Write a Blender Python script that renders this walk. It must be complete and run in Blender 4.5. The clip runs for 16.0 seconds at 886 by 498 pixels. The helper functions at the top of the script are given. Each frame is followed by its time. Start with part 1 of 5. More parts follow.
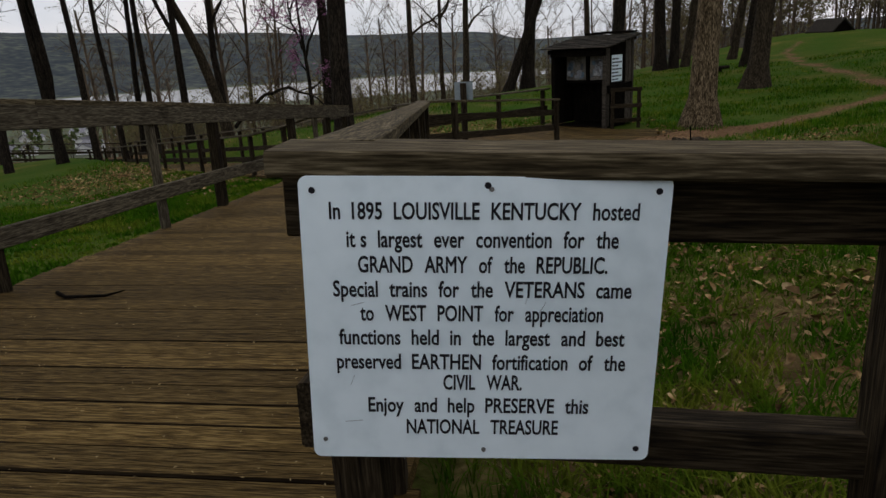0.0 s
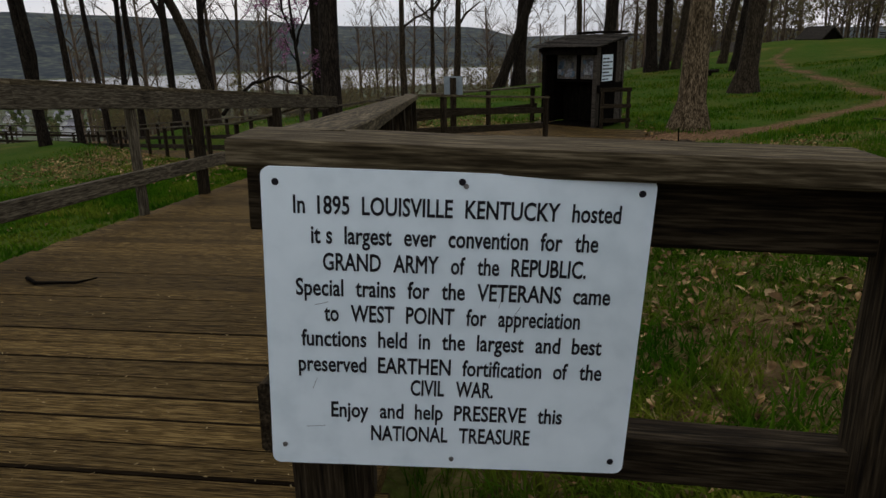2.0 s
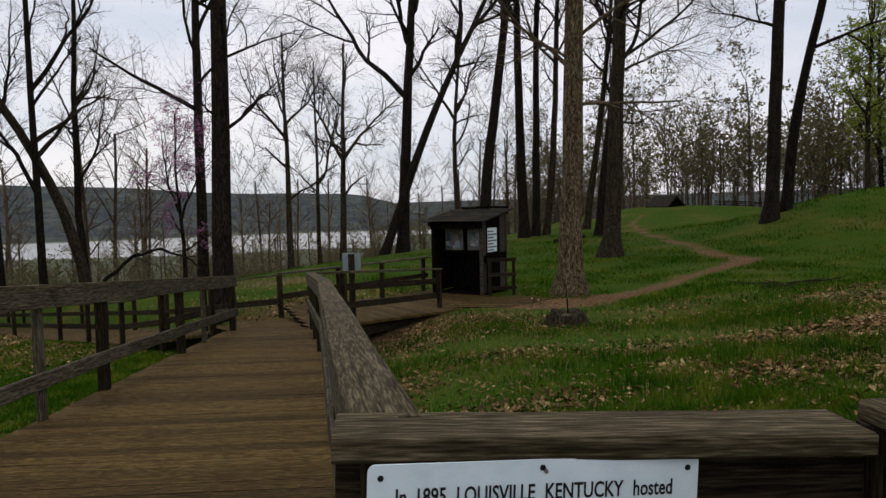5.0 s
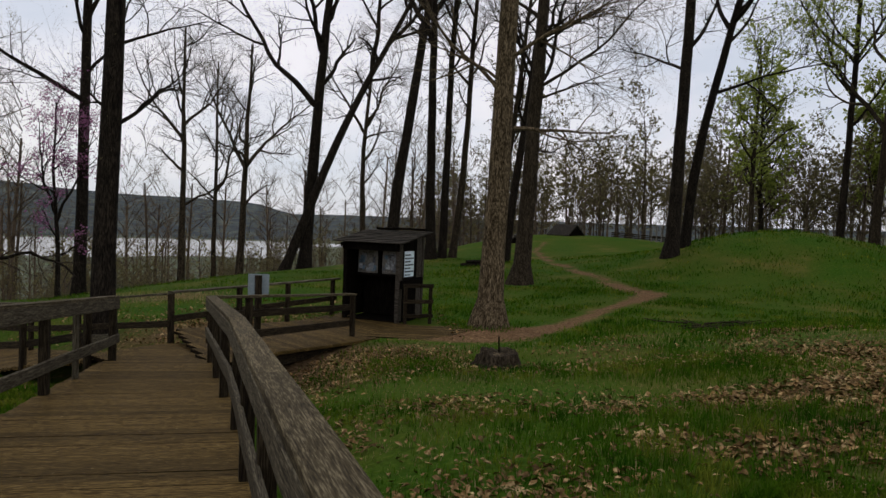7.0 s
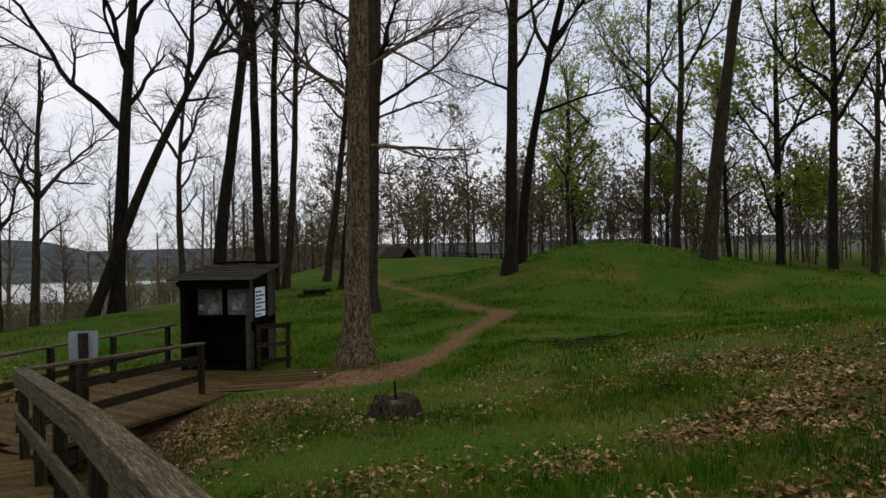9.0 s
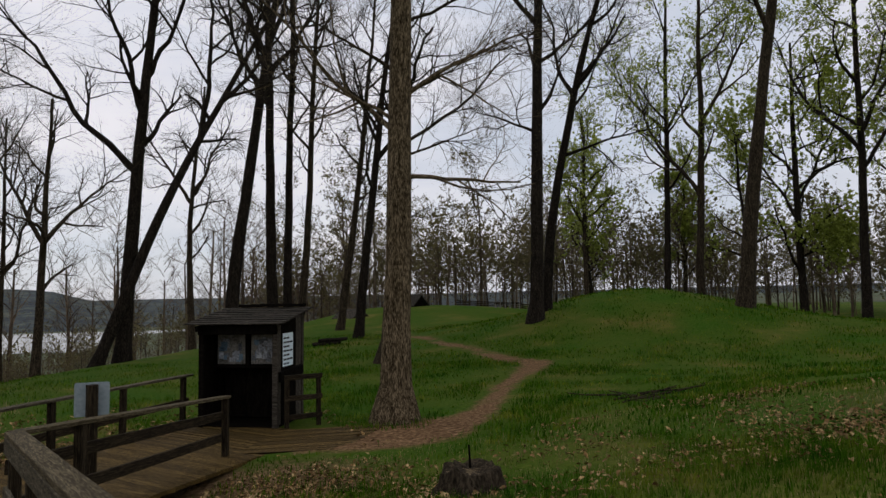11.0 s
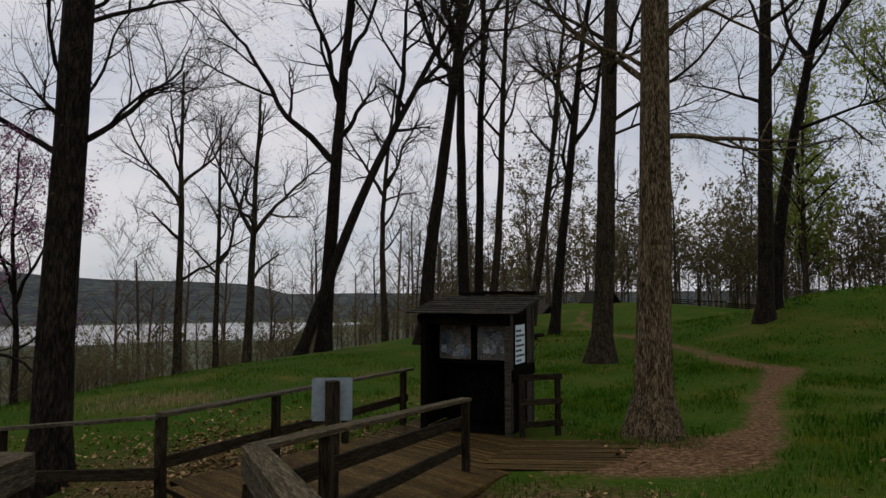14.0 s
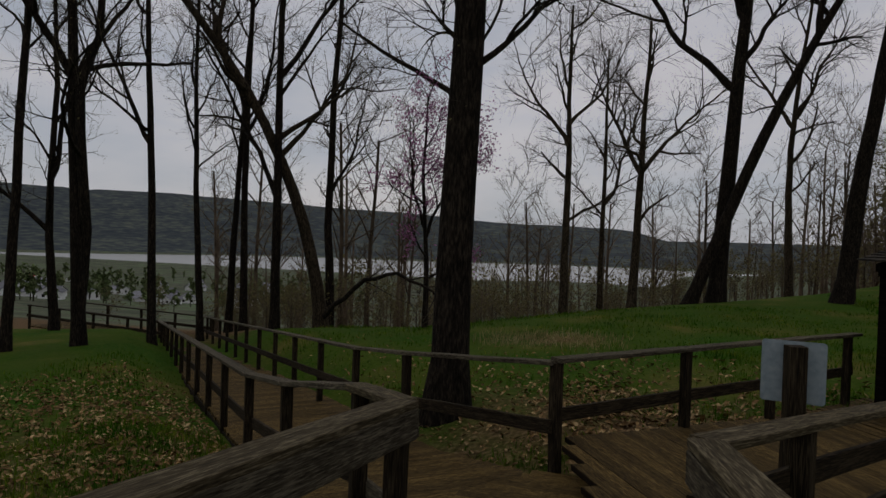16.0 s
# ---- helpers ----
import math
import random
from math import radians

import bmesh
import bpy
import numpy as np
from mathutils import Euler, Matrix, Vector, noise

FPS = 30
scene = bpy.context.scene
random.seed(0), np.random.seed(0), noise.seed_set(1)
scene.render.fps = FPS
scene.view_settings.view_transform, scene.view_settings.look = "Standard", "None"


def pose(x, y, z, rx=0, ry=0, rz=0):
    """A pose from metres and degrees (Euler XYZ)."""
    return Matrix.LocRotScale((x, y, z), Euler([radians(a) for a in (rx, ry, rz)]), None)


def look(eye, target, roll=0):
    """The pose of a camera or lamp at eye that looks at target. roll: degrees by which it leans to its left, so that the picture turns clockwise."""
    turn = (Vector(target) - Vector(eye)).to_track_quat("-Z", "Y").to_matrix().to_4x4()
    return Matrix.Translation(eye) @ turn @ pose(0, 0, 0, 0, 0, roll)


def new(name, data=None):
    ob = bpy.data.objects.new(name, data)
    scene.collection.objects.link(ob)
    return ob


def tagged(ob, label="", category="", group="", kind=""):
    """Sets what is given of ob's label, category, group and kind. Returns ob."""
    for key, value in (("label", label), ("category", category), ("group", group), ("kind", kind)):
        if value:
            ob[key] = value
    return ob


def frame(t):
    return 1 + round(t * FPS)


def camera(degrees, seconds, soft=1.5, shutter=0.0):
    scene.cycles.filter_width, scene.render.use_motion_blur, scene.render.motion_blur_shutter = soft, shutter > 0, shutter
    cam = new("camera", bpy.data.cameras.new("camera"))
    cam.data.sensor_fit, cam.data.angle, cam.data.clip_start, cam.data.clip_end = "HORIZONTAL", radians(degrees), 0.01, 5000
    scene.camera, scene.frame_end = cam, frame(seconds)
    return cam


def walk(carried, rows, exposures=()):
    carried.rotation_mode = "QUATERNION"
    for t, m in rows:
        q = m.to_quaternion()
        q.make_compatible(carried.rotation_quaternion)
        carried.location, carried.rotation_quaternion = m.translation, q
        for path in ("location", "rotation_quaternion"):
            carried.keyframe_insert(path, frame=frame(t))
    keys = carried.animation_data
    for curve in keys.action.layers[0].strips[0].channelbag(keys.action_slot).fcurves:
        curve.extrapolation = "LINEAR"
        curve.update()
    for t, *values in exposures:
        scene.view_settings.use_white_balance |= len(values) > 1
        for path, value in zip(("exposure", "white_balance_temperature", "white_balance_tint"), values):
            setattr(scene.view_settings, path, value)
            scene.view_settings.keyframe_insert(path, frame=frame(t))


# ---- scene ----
cam = camera(66.0, 16.0)
PATH = [
    (0, (0.11, 0.141, 2.117), (-0.182, 2.036, 1.548), -3.2),
    (0.5, (0.115, 0.174, 2.104), (-0.188, 2.058, 1.505), -3.8),
    (1, (0.117, 0.19, 2.104), (-0.194, 2.069, 1.493), -2.6),
    (1.5, (0.121, 0.198, 2.102), (-0.172, 2.082, 1.497), -0.6),
    (2, (0.125, 0.201, 2.106), (-0.127, 2.097, 1.521), -1.2),
    (2.5, (0.117, 0.191, 2.108), (-0.147, 2.082, 1.511), -2.0),
    (3, (0.124, 0.182, 2.137), (-0.137, 2.094, 1.611), -0.1),
    (3.5, (0.128, 0.16, 2.13), (-0.089, 2.077, 1.603), 0.9),
    (4, (0.031, 0.078, 2.164), (-0.096, 2.013, 1.674), 0.6),
    (4.5, (-0.11, -0.013, 2.265), (-0.117, 1.967, 1.982), 0.7),
    (5, (-0.183, 0.06, 2.355), (-0.09, 2.053, 2.222), -1.4),
    (7.5, (-0.686, 1.593, 2.462), (-0.151, 3.519, 2.398), 2.9),
    (8, (-0.843, 1.975, 2.466), (-0.055, 3.812, 2.396), 0.4),
    (8.5, (-0.921, 2.36, 2.461), (-0.064, 4.167, 2.453), 0.7),
    (9, (-1.0, 2.797, 2.491), (-0.117, 4.591, 2.485), -1.0),
    (11.5, (-1.185, 4.917, 2.28), (-0.303, 6.704, 2.447), -0.6),
    (12, (-1.274, 5.302, 2.242), (-0.206, 6.989, 2.36), -1.5),
    (12.5, (-1.379, 5.716, 2.222), (-0.279, 7.385, 2.282), -0.3),
    (13, (-1.442, 6.14, 2.223), (-0.564, 7.934, 2.311), -0.1),
    (13.5, (-1.557, 6.535, 2.183), (-0.87, 8.41, 2.286), -1.7),
    (14, (-1.546, 6.907, 2.171), (-1.148, 8.862, 2.308), -0.0),
    (14.5, (-1.618, 7.278, 2.187), (-1.379, 9.26, 2.297), 1.0),
    (15, (-1.695, 7.616, 2.118), (-1.756, 9.615, 2.091), 1.1),
    (15.5, (-1.765, 8.005, 2.07), (-2.201, 9.957, 2.038), 1.6),
    (16, (-1.924, 8.385, 2.026), (-2.591, 10.27, 1.987), 1.9),
]
walk(cam, [(t, look(eye, target, roll)) for t, eye, target, roll in PATH],
     exposures=[(0.0, -0.35), (4.0, -0.3), (5.0, -0.2), (7.5, -0.25), (9.0, -0.15), (11.5, -0.4), (12.5, -0.44), (13.5, -0.4), (14.0, -0.6), (14.5, -0.88), (15.0, -1.05), (15.3, -1.18), (16.0, -1.12)])

# ---- world and sun ----
world = bpy.data.worlds.new("overcast_sky")
scene.world = world
world.use_nodes = True
wn, wl = world.node_tree.nodes, world.node_tree.links
wn.clear()
w_out = wn.new("ShaderNodeOutputWorld")
w_bg = wn.new("ShaderNodeBackground")
w_sky = wn.new("ShaderNodeTexSky")
w_sky.sky_type, w_sky.sun_disc = "NISHITA", False
w_sky.sun_elevation, w_sky.sun_rotation = radians(48), radians(-20)
w_co = wn.new("ShaderNodeTexCoord")
w_map = wn.new("ShaderNodeMapping")
w_map.inputs["Scale"].default_value = (1.0, 1.0, 3.2)
w_noise = wn.new("ShaderNodeTexNoise")
w_noise.inputs["Scale"].default_value, w_noise.inputs["Detail"].default_value = 2.2, 6.0
w_ramp = wn.new("ShaderNodeValToRGB")
w_ramp.color_ramp.elements[0].position, w_ramp.color_ramp.elements[0].color = 0.36, (7.2, 7.6, 8.6, 1)
w_ramp.color_ramp.elements[1].position, w_ramp.color_ramp.elements[1].color = 0.62, (10.6, 10.1, 10.5, 1)
w_mix = wn.new("ShaderNodeMix")
w_mix.data_type = "RGBA"
w_mix.inputs["Factor"].default_value = 0.86
wl.new(w_co.outputs["Generated"], w_map.inputs["Vector"])
wl.new(w_map.outputs["Vector"], w_noise.inputs["Vector"])
wl.new(w_noise.outputs["Fac"], w_ramp.inputs["Fac"])
wl.new(w_sky.outputs["Color"], w_mix.inputs["A"])
wl.new(w_ramp.outputs["Color"], w_mix.inputs["B"])
# the cloud is thinner and brighter overhead
w_dot = wn.new("ShaderNodeVectorMath")
w_dot.operation = "DOT_PRODUCT"
w_dot.inputs[1].default_value = Vector((0.1, -0.25, 0.95)).normalized()
w_glow = wn.new("ShaderNodeMapRange")
w_glow.interpolation_type = "SMOOTHSTEP"
w_glow.inputs["From Min"].default_value, w_glow.inputs["From Max"].default_value = -0.2, 1.0
w_glow.inputs["To Min"].default_value, w_glow.inputs["To Max"].default_value = 1.08, 1.3
w_scale = wn.new("ShaderNodeVectorMath")
w_scale.operation = "SCALE"
wl.new(w_co.outputs["Generated"], w_dot.inputs[0])
wl.new(w_dot.outputs["Value"], w_glow.inputs["Value"])
wl.new(w_mix.outputs["Result"], w_scale.inputs[0])
wl.new(w_glow.outputs["Result"], w_scale.inputs["Scale"])
wl.new(w_scale.outputs["Vector"], w_bg.inputs["Color"])
wl.new(w_bg.outputs["Background"], w_out.inputs["Surface"])
w_bg.inputs["Strength"].default_value = 0.1

sun_data = bpy.data.lights.new("sun", "SUN")
sun_data.energy, sun_data.angle, sun_data.color = 0.6, radians(25), (1.0, 0.96, 0.9)
sun = new("sun", sun_data)
sun.matrix_world = look((-22, 60, 72), (0, 0, 0))


# ---- materials ----
def material(name, colors, scale=(3, 3, 3), rough=0.85, bump=0.3, bump_dist=0.01, metal=0.0, spread=0.12,
             island=False, per_object=True, fine=None, coords="Object", spec=0.06, glow_through=0.0, low=0.38, span=0.25):
    """Two noises over a colour ramp, a random shade per piece, and relief from the finer noise."""
    m = bpy.data.materials.new(name)
    m.use_nodes = True
    n, l = m.node_tree.nodes, m.node_tree.links
    b = n["Principled BSDF"]
    b.inputs["Roughness"].default_value, b.inputs["Metallic"].default_value = rough, metal
    b.inputs["Specular IOR Level"].default_value = spec
    co = n.new("ShaderNodeTexCoord")
    mp = n.new("ShaderNodeMapping")
    mp.inputs["Scale"].default_value = scale
    if per_object and not island:
        rnd = n.new("ShaderNodeObjectInfo")
        shift = n.new("ShaderNodeVectorMath")
        shift.operation = "MULTIPLY_ADD"
        shift.inputs[1].default_value = (37.0, 61.0, 83.0)
        l.new(rnd.outputs["Random"], shift.inputs[0])
        l.new(co.outputs[coords], shift.inputs[2])
        l.new(shift.outputs["Vector"], mp.inputs["Vector"])
    else:
        l.new(co.outputs[coords], mp.inputs["Vector"])
    n1 = n.new("ShaderNodeTexNoise")
    n1.inputs["Scale"].default_value, n1.inputs["Detail"].default_value, n1.inputs["Roughness"].default_value = 1.0, 7.0, 0.65
    n2 = n.new("ShaderNodeTexNoise")
    n2.inputs["Scale"].default_value, n2.inputs["Detail"].default_value = (fine or 6.0), 5.0
    l.new(mp.outputs["Vector"], n1.inputs["Vector"])
    l.new(mp.outputs["Vector"], n2.inputs["Vector"])
    add = n.new("ShaderNodeMath")
    add.operation = "MULTIPLY_ADD"
    add.inputs[1].default_value, add.inputs[2].default_value = 0.55, 0.0
    l.new(n2.outputs["Fac"], add.inputs[0])
    add2 = n.new("ShaderNodeMath")
    add2.operation = "MULTIPLY_ADD"
    add2.inputs[1].default_value = 0.45
    l.new(n1.outputs["Fac"], add2.inputs[0])
    l.new(add.outputs["Value"], add2.inputs[2])
    ramp = n.new("ShaderNodeValToRGB")
    els = ramp.color_ramp.elements
    while len(els) < len(colors):
        els.new(0.5)
    for i, c in enumerate(colors):
        els[i].position = low + span * i / max(1, len(colors) - 1)
        els[i].color = (*c, 1)
    l.new(add2.outputs["Value"], ramp.inputs["Fac"])
    hsv = n.new("ShaderNodeHueSaturation")
    l.new(ramp.outputs["Color"], hsv.inputs["Color"])
    if island or per_object:
        info = n.new("ShaderNodeNewGeometry" if island else "ShaderNodeObjectInfo")
        ma = n.new("ShaderNodeMath")
        ma.operation = "MULTIPLY_ADD"
        ma.inputs[1].default_value, ma.inputs[2].default_value = 2 * spread, 1 - spread
        l.new(info.outputs["Random Per Island" if island else "Random"], ma.inputs[0])
        l.new(ma.outputs["Value"], hsv.inputs["Value"])
    l.new(hsv.outputs["Color"], b.inputs["Base Color"])
    if glow_through:
        tr = n.new("ShaderNodeBsdfTranslucent")
        mx = n.new("ShaderNodeMixShader")
        mx.inputs["Fac"].default_value = glow_through
        l.new(hsv.outputs["Color"], tr.inputs["Color"])
        l.new(b.outputs["BSDF"], mx.inputs[1])
        l.new(tr.outputs["BSDF"], mx.inputs[2])
        l.new(mx.outputs["Shader"], n["Material Output"].inputs["Surface"])
    if bump:
        bp = n.new("ShaderNodeBump")
        bp.inputs["Strength"].default_value, bp.inputs["Distance"].default_value = bump, bump_dist
        l.new(add2.outputs["Value"], bp.inputs["Height"])
        l.new(bp.outputs["Normal"], b.inputs["Normal"])
    return m


DECK = material("deck_board_wood", [(0.014, 0.0085, 0.0025), (0.056, 0.034, 0.0085), (0.145, 0.098, 0.034)], (9.0, 85, 85), 0.8, 0.6, 0.002, spread=0.34, fine=4.0, low=0.4, span=0.2)
# edge colour holds both grime and the painted shade of the gaps
GRIME_SHADE = material("board_edge_grime_and_gap_shade", [(0.006, 0.004, 0.002), (0.012, 0.008, 0.004), (0.02, 0.014, 0.007)], (6.0, 40, 40), 0.95, 0.3, 0.002)
RAIL = material("weathered_rail_wood", [(0.014, 0.011, 0.007), (0.06, 0.05, 0.032), (0.15, 0.13, 0.088)], (4.0, 60, 60), 0.85, 0.6, 0.003, spread=0.18, fine=3.5)
CAP = material("bleached_cap_board_wood", [(0.02, 0.015, 0.008), (0.06, 0.047, 0.025), (0.17, 0.14, 0.085)], (4.0, 55, 55), 0.85, 0.7, 0.003, spread=0.2, fine=3.5)
POST = material("dark_post_wood", [(0.006, 0.0045, 0.003), (0.02, 0.0145, 0.008), (0.05, 0.038, 0.022)], (2.5, 40, 40), 0.85, 0.6, 0.004, spread=0.2, fine=4.0)
# near-black base: the shelter's deep interior shade is put into the wood colour
HUT = material("black_boards_shade_in_colour", [(0.002, 0.0018, 0.0015), (0.005, 0.004, 0.003), (0.012, 0.0095, 0.007)], (14, 14, 2.5), 0.9, 0.5, 0.006, spread=0.25, spec=0.02)
HUTGREY = material("greyed_hut_boards", [(0.015, 0.013, 0.01), (0.045, 0.038, 0.029), (0.1, 0.085, 0.065)], (18, 18, 2.0), 0.85, 0.6, 0.006, spread=0.2)
ROOF = material("weathered_roof_boards", [(0.008, 0.007, 0.006), (0.026, 0.023, 0.018), (0.085, 0.072, 0.054)], (2.5, 20, 20), 0.9, 0.6, 0.008, spread=0.25)
BARK_OAK = material("grey_brown_oak_bark", [(0.012, 0.008, 0.004), (0.085, 0.062, 0.033), (0.24, 0.185, 0.115)], (14, 14, 3.2), 0.95, 1.0, 0.05, spread=0.06, fine=4.0)
BARK_DARK = material("dark_bark", [(0.005, 0.004, 0.003), (0.014, 0.011, 0.008), (0.036, 0.028, 0.019)], (9, 9, 2.2), 0.95, 1.0, 0.04, spread=0.15, fine=4.0)
BARK_MID = material("brown_bark", [(0.01, 0.008, 0.005), (0.032, 0.024, 0.015), (0.07, 0.054, 0.034)], (9, 9, 2.2), 0.95, 1.0, 0.04, spread=0.2, fine=4.0)
TWIGS = material("grey_brown_twigs", [(0.018, 0.014, 0.01), (0.04, 0.032, 0.022), (0.075, 0.06, 0.042)], (1, 1, 1), 0.95, 0, island=True, spread=0.35)
# paler than TWIGS: aerial haze is mixed into this brown
FARTWIGS = material("far_brown_twigs_haze_lightened", [(0.045, 0.034, 0.022), (0.09, 0.068, 0.045), (0.13, 0.1, 0.07)], (0.3, 0.3, 0.3), 0.95, 0, island=True, spread=0.35)
BUDS = material("young_spring_leaves", [(0.15, 0.19, 0.025), (0.24, 0.29, 0.045), (0.34, 0.38, 0.09)], (1, 1, 1), 0.7, 0, island=True, spread=0.3, glow_through=0.5)
BUDS_OLIVE = material("olive_brown_buds", [(0.08, 0.075, 0.03), (0.13, 0.115, 0.05), (0.18, 0.15, 0.07)], (1, 1, 1), 0.7, 0, island=True, spread=0.3, glow_through=0.5)
BLOSSOM = material("pink_redbud_blossom", [(0.2, 0.07, 0.15), (0.3, 0.12, 0.23), (0.4, 0.18, 0.3)], (1, 1, 1), 0.8, 0, island=True, spread=0.3, glow_through=0.5)
GRASS = material("spring_grass_blades", [(0.012, 0.05, 0.003), (0.042, 0.1, 0.005), (0.15, 0.16, 0.02)], (0.7, 0.7, 0.7), 0.9, 0, island=True, spread=0.35, fine=3.0, spec=0.0, glow_through=0.5)
STRAW = material("dry_grass_straw", [(0.16, 0.12, 0.055), (0.26, 0.2, 0.1), (0.36, 0.29, 0.16)], (1, 1, 1), 0.8, 0, island=True, spread=0.3, glow_through=0.5)
LITTER = material("fallen_oak_leaves", [(0.05, 0.027, 0.009), (0.16, 0.095, 0.036), (0.4, 0.29, 0.145)], (2.0, 2.0, 2.0), 0.75, 0.3, 0.004, island=True, spread=0.5, fine=9)
SIGNWHITE = material("white_enamel_sign", [(0.64, 0.75, 0.79), (0.71, 0.82, 0.86), (0.74, 0.85, 0.89)], (3, 3, 3), 0.35, 0.05, 0.001, spec=0.5, per_object=False)
INK = material("black_sign_paint", [(0.012, 0.012, 0.014), (0.02, 0.02, 0.024)], (20, 20, 20), 0.5, 0, per_object=False)
STEEL = material("dull_galvanised_steel", [(0.14, 0.14, 0.13), (0.3, 0.3, 0.29)], (40, 40, 40), 0.5, 0.2, 0.002, metal=0.8)
PLATE = material("pale_blue_grey_sheet_metal", [(0.17, 0.21, 0.22), (0.22, 0.26, 0.27), (0.26, 0.3, 0.3)], (4, 4, 4), 0.5, 0.1, 0.002)
PAPER = material("pinned_paper", [(0.08, 0.085, 0.09), (0.2, 0.21, 0.22), (0.36, 0.37, 0.38)], (5, 5, 5), 0.7, 0.1, 0.001, spread=0.5)
BLUEPAPER = material("faded_blue_poster", [(0.05, 0.07, 0.09), (0.1, 0.15, 0.19), (0.16, 0.22, 0.26)], (8, 8, 8), 0.7, 0, spread=0.4)
ROCK = material("mottled_stone", [(0.06, 0.055, 0.045), (0.14, 0.13, 0.11), (0.25, 0.23, 0.2)], (6, 6, 6), 0.9, 0.8, 0.02)
HOUSEWHITE = material("white_house_siding", [(0.55, 0.55, 0.53), (0.7, 0.7, 0.68)], (1, 1, 1), 0.8, 0)
HOUSEROOF = material("grey_house_shingles", [(0.09, 0.09, 0.1), (0.2, 0.2, 0.21)], (1, 1, 1), 0.9, 0, spread=0.4)
REDROOF = material("red_metal_roof", [(0.28, 0.05, 0.04), (0.36, 0.07, 0.05)], (1, 1, 1), 0.6, 0)
# distance haze is painted in: the hills' woods get a blue-grey base colour
FARWOOD = material("far_woods_haze_in_colour", [(0.024, 0.032, 0.038), (0.042, 0.051, 0.053), (0.09, 0.1, 0.075)], (0.006, 0.006, 0.02), 1.0, 0, per_object=False, fine=5, coords="Object")
VALLEYTREE = material("valley_tree_green", [(0.05, 0.08, 0.025), (0.1, 0.13, 0.05), (0.15, 0.15, 0.08)], (0.2, 0.2, 0.2), 0.9, 0, island=True, spread=0.35)
WATER = bpy.data.materials.new("grey_river_water")
WATER.use_nodes = True
wb = WATER.node_tree.nodes["Principled BSDF"]
wb.inputs["Base Color"].default_value = (0.3, 0.3, 0.28, 1)
wb.inputs["Roughness"].default_value = 0.25
wnz = WATER.node_tree.nodes.new("ShaderNodeTexNoise")
wnz.inputs["Scale"].default_value = 60.0
wbp = WATER.node_tree.nodes.new("ShaderNodeBump")
wbp.inputs["Strength"].default_value = 0.2
WATER.node_tree.links.new(wnz.outputs["Fac"], wbp.inputs["Height"])
WATER.node_tree.links.new(wbp.outputs["Normal"], wb.inputs["Normal"])


def ground_material():
    """Grass, dry thatch, bare earth and leaf mould; masks are painted by place on the sheet."""
    m = bpy.data.materials.new("grassy_ground")
    m.use_nodes = True
    n, l = m.node_tree.nodes, m.node_tree.links
    b = n["Principled BSDF"]
    b.inputs["Roughness"].default_value, b.inputs["Specular IOR Level"].default_value = 0.95, 0.02
    co = n.new("ShaderNodeTexCoord")

    def noise_at(scale, detail=6.0):
        t = n.new("ShaderNodeTexNoise")
        t.inputs["Scale"].default_value, t.inputs["Detail"].default_value = scale, detail
        l.new(co.outputs["Object"], t.inputs["Vector"])
        return t.outputs["Fac"]

    def ramp_of(fac, stops):
        r = n.new("ShaderNodeValToRGB")
        while len(r.color_ramp.elements) < len(stops):
            r.color_ramp.elements.new(0.5)
        for e, (p, c) in zip(r.color_ramp.elements, stops):
            e.position, e.color = p, (*c, 1)
        l.new(fac, r.inputs["Fac"])
        return r.outputs["Color"]

    def mixed(fac, a, c):
        x = n.new("ShaderNodeMix")
        x.data_type = "RGBA"
        l.new(fac, x.inputs["Factor"])
        l.new(a, x.inputs["A"])
        l.new(c, x.inputs["B"])
        return x.outputs["Result"]

    def mask(name, noise_fac, lo, hi):
        a = n.new("ShaderNodeAttribute")
        a.attribute_name = name
        s = n.new("ShaderNodeMath")
        s.operation = "MULTIPLY_ADD"
        l.new(noise_fac, s.inputs[0])
        s.inputs[1].default_value = 0.9
        s2 = n.new("ShaderNodeMath")
        s2.operation = "ADD"
        l.new(a.outputs["Fac"], s2.inputs[0])
        s.inputs[2].default_value = -0.45
        l.new(s.outputs["Value"], s2.inputs[1])
        r = n.new("ShaderNodeMapRange")
        r.inputs["From Min"].default_value, r.inputs["From Max"].default_value = lo, hi
        l.new(s2.outputs["Value"], r.inputs["Value"])
        return r.outputs["Result"]

    big, mid, small = noise_at(0.35), noise_at(2.2), noise_at(14.0, 8.0)
    grass = mixed(mid, ramp_of(small, [(0.3, (0.014, 0.034, 0.003)), (0.55, (0.038, 0.073, 0.006)), (0.75, (0.1, 0.1, 0.02))]),
                  ramp_of(big, [(0.35, (0.022, 0.066, 0.004)), (0.55, (0.055, 0.075, 0.01)), (0.7, (0.15, 0.11, 0.034))]))
    earth = ramp_of(small, [(0.3, (0.045, 0.025, 0.012)), (0.55, (0.135, 0.08, 0.04)), (0.75, (0.29, 0.19, 0.105))])
    mould = ramp_of(small, [(0.3, (0.04, 0.026, 0.012)), (0.55, (0.11, 0.07, 0.035)), (0.75, (0.22, 0.15, 0.085))])
    far = mixed(noise_at(0.012), ramp_of(noise_at(0.035), [(0.4, (0.05, 0.06, 0.04)), (0.5, (0.09, 0.095, 0.06)), (0.62, (0.1, 0.15, 0.07))]),
                ramp_of(noise_at(0.2), [(0.4, (0.045, 0.055, 0.035)), (0.6, (0.11, 0.11, 0.08))]))
    c = mixed(mask("leafy", mid, 0.25, 0.75), grass, mould)
    c = mixed(mask("earth", mid, 0.3, 0.75), c, earth)
    c = mixed(mask("distant", mid, 0.4, 0.6), c, far)
    l.new(c, b.inputs["Base Color"])
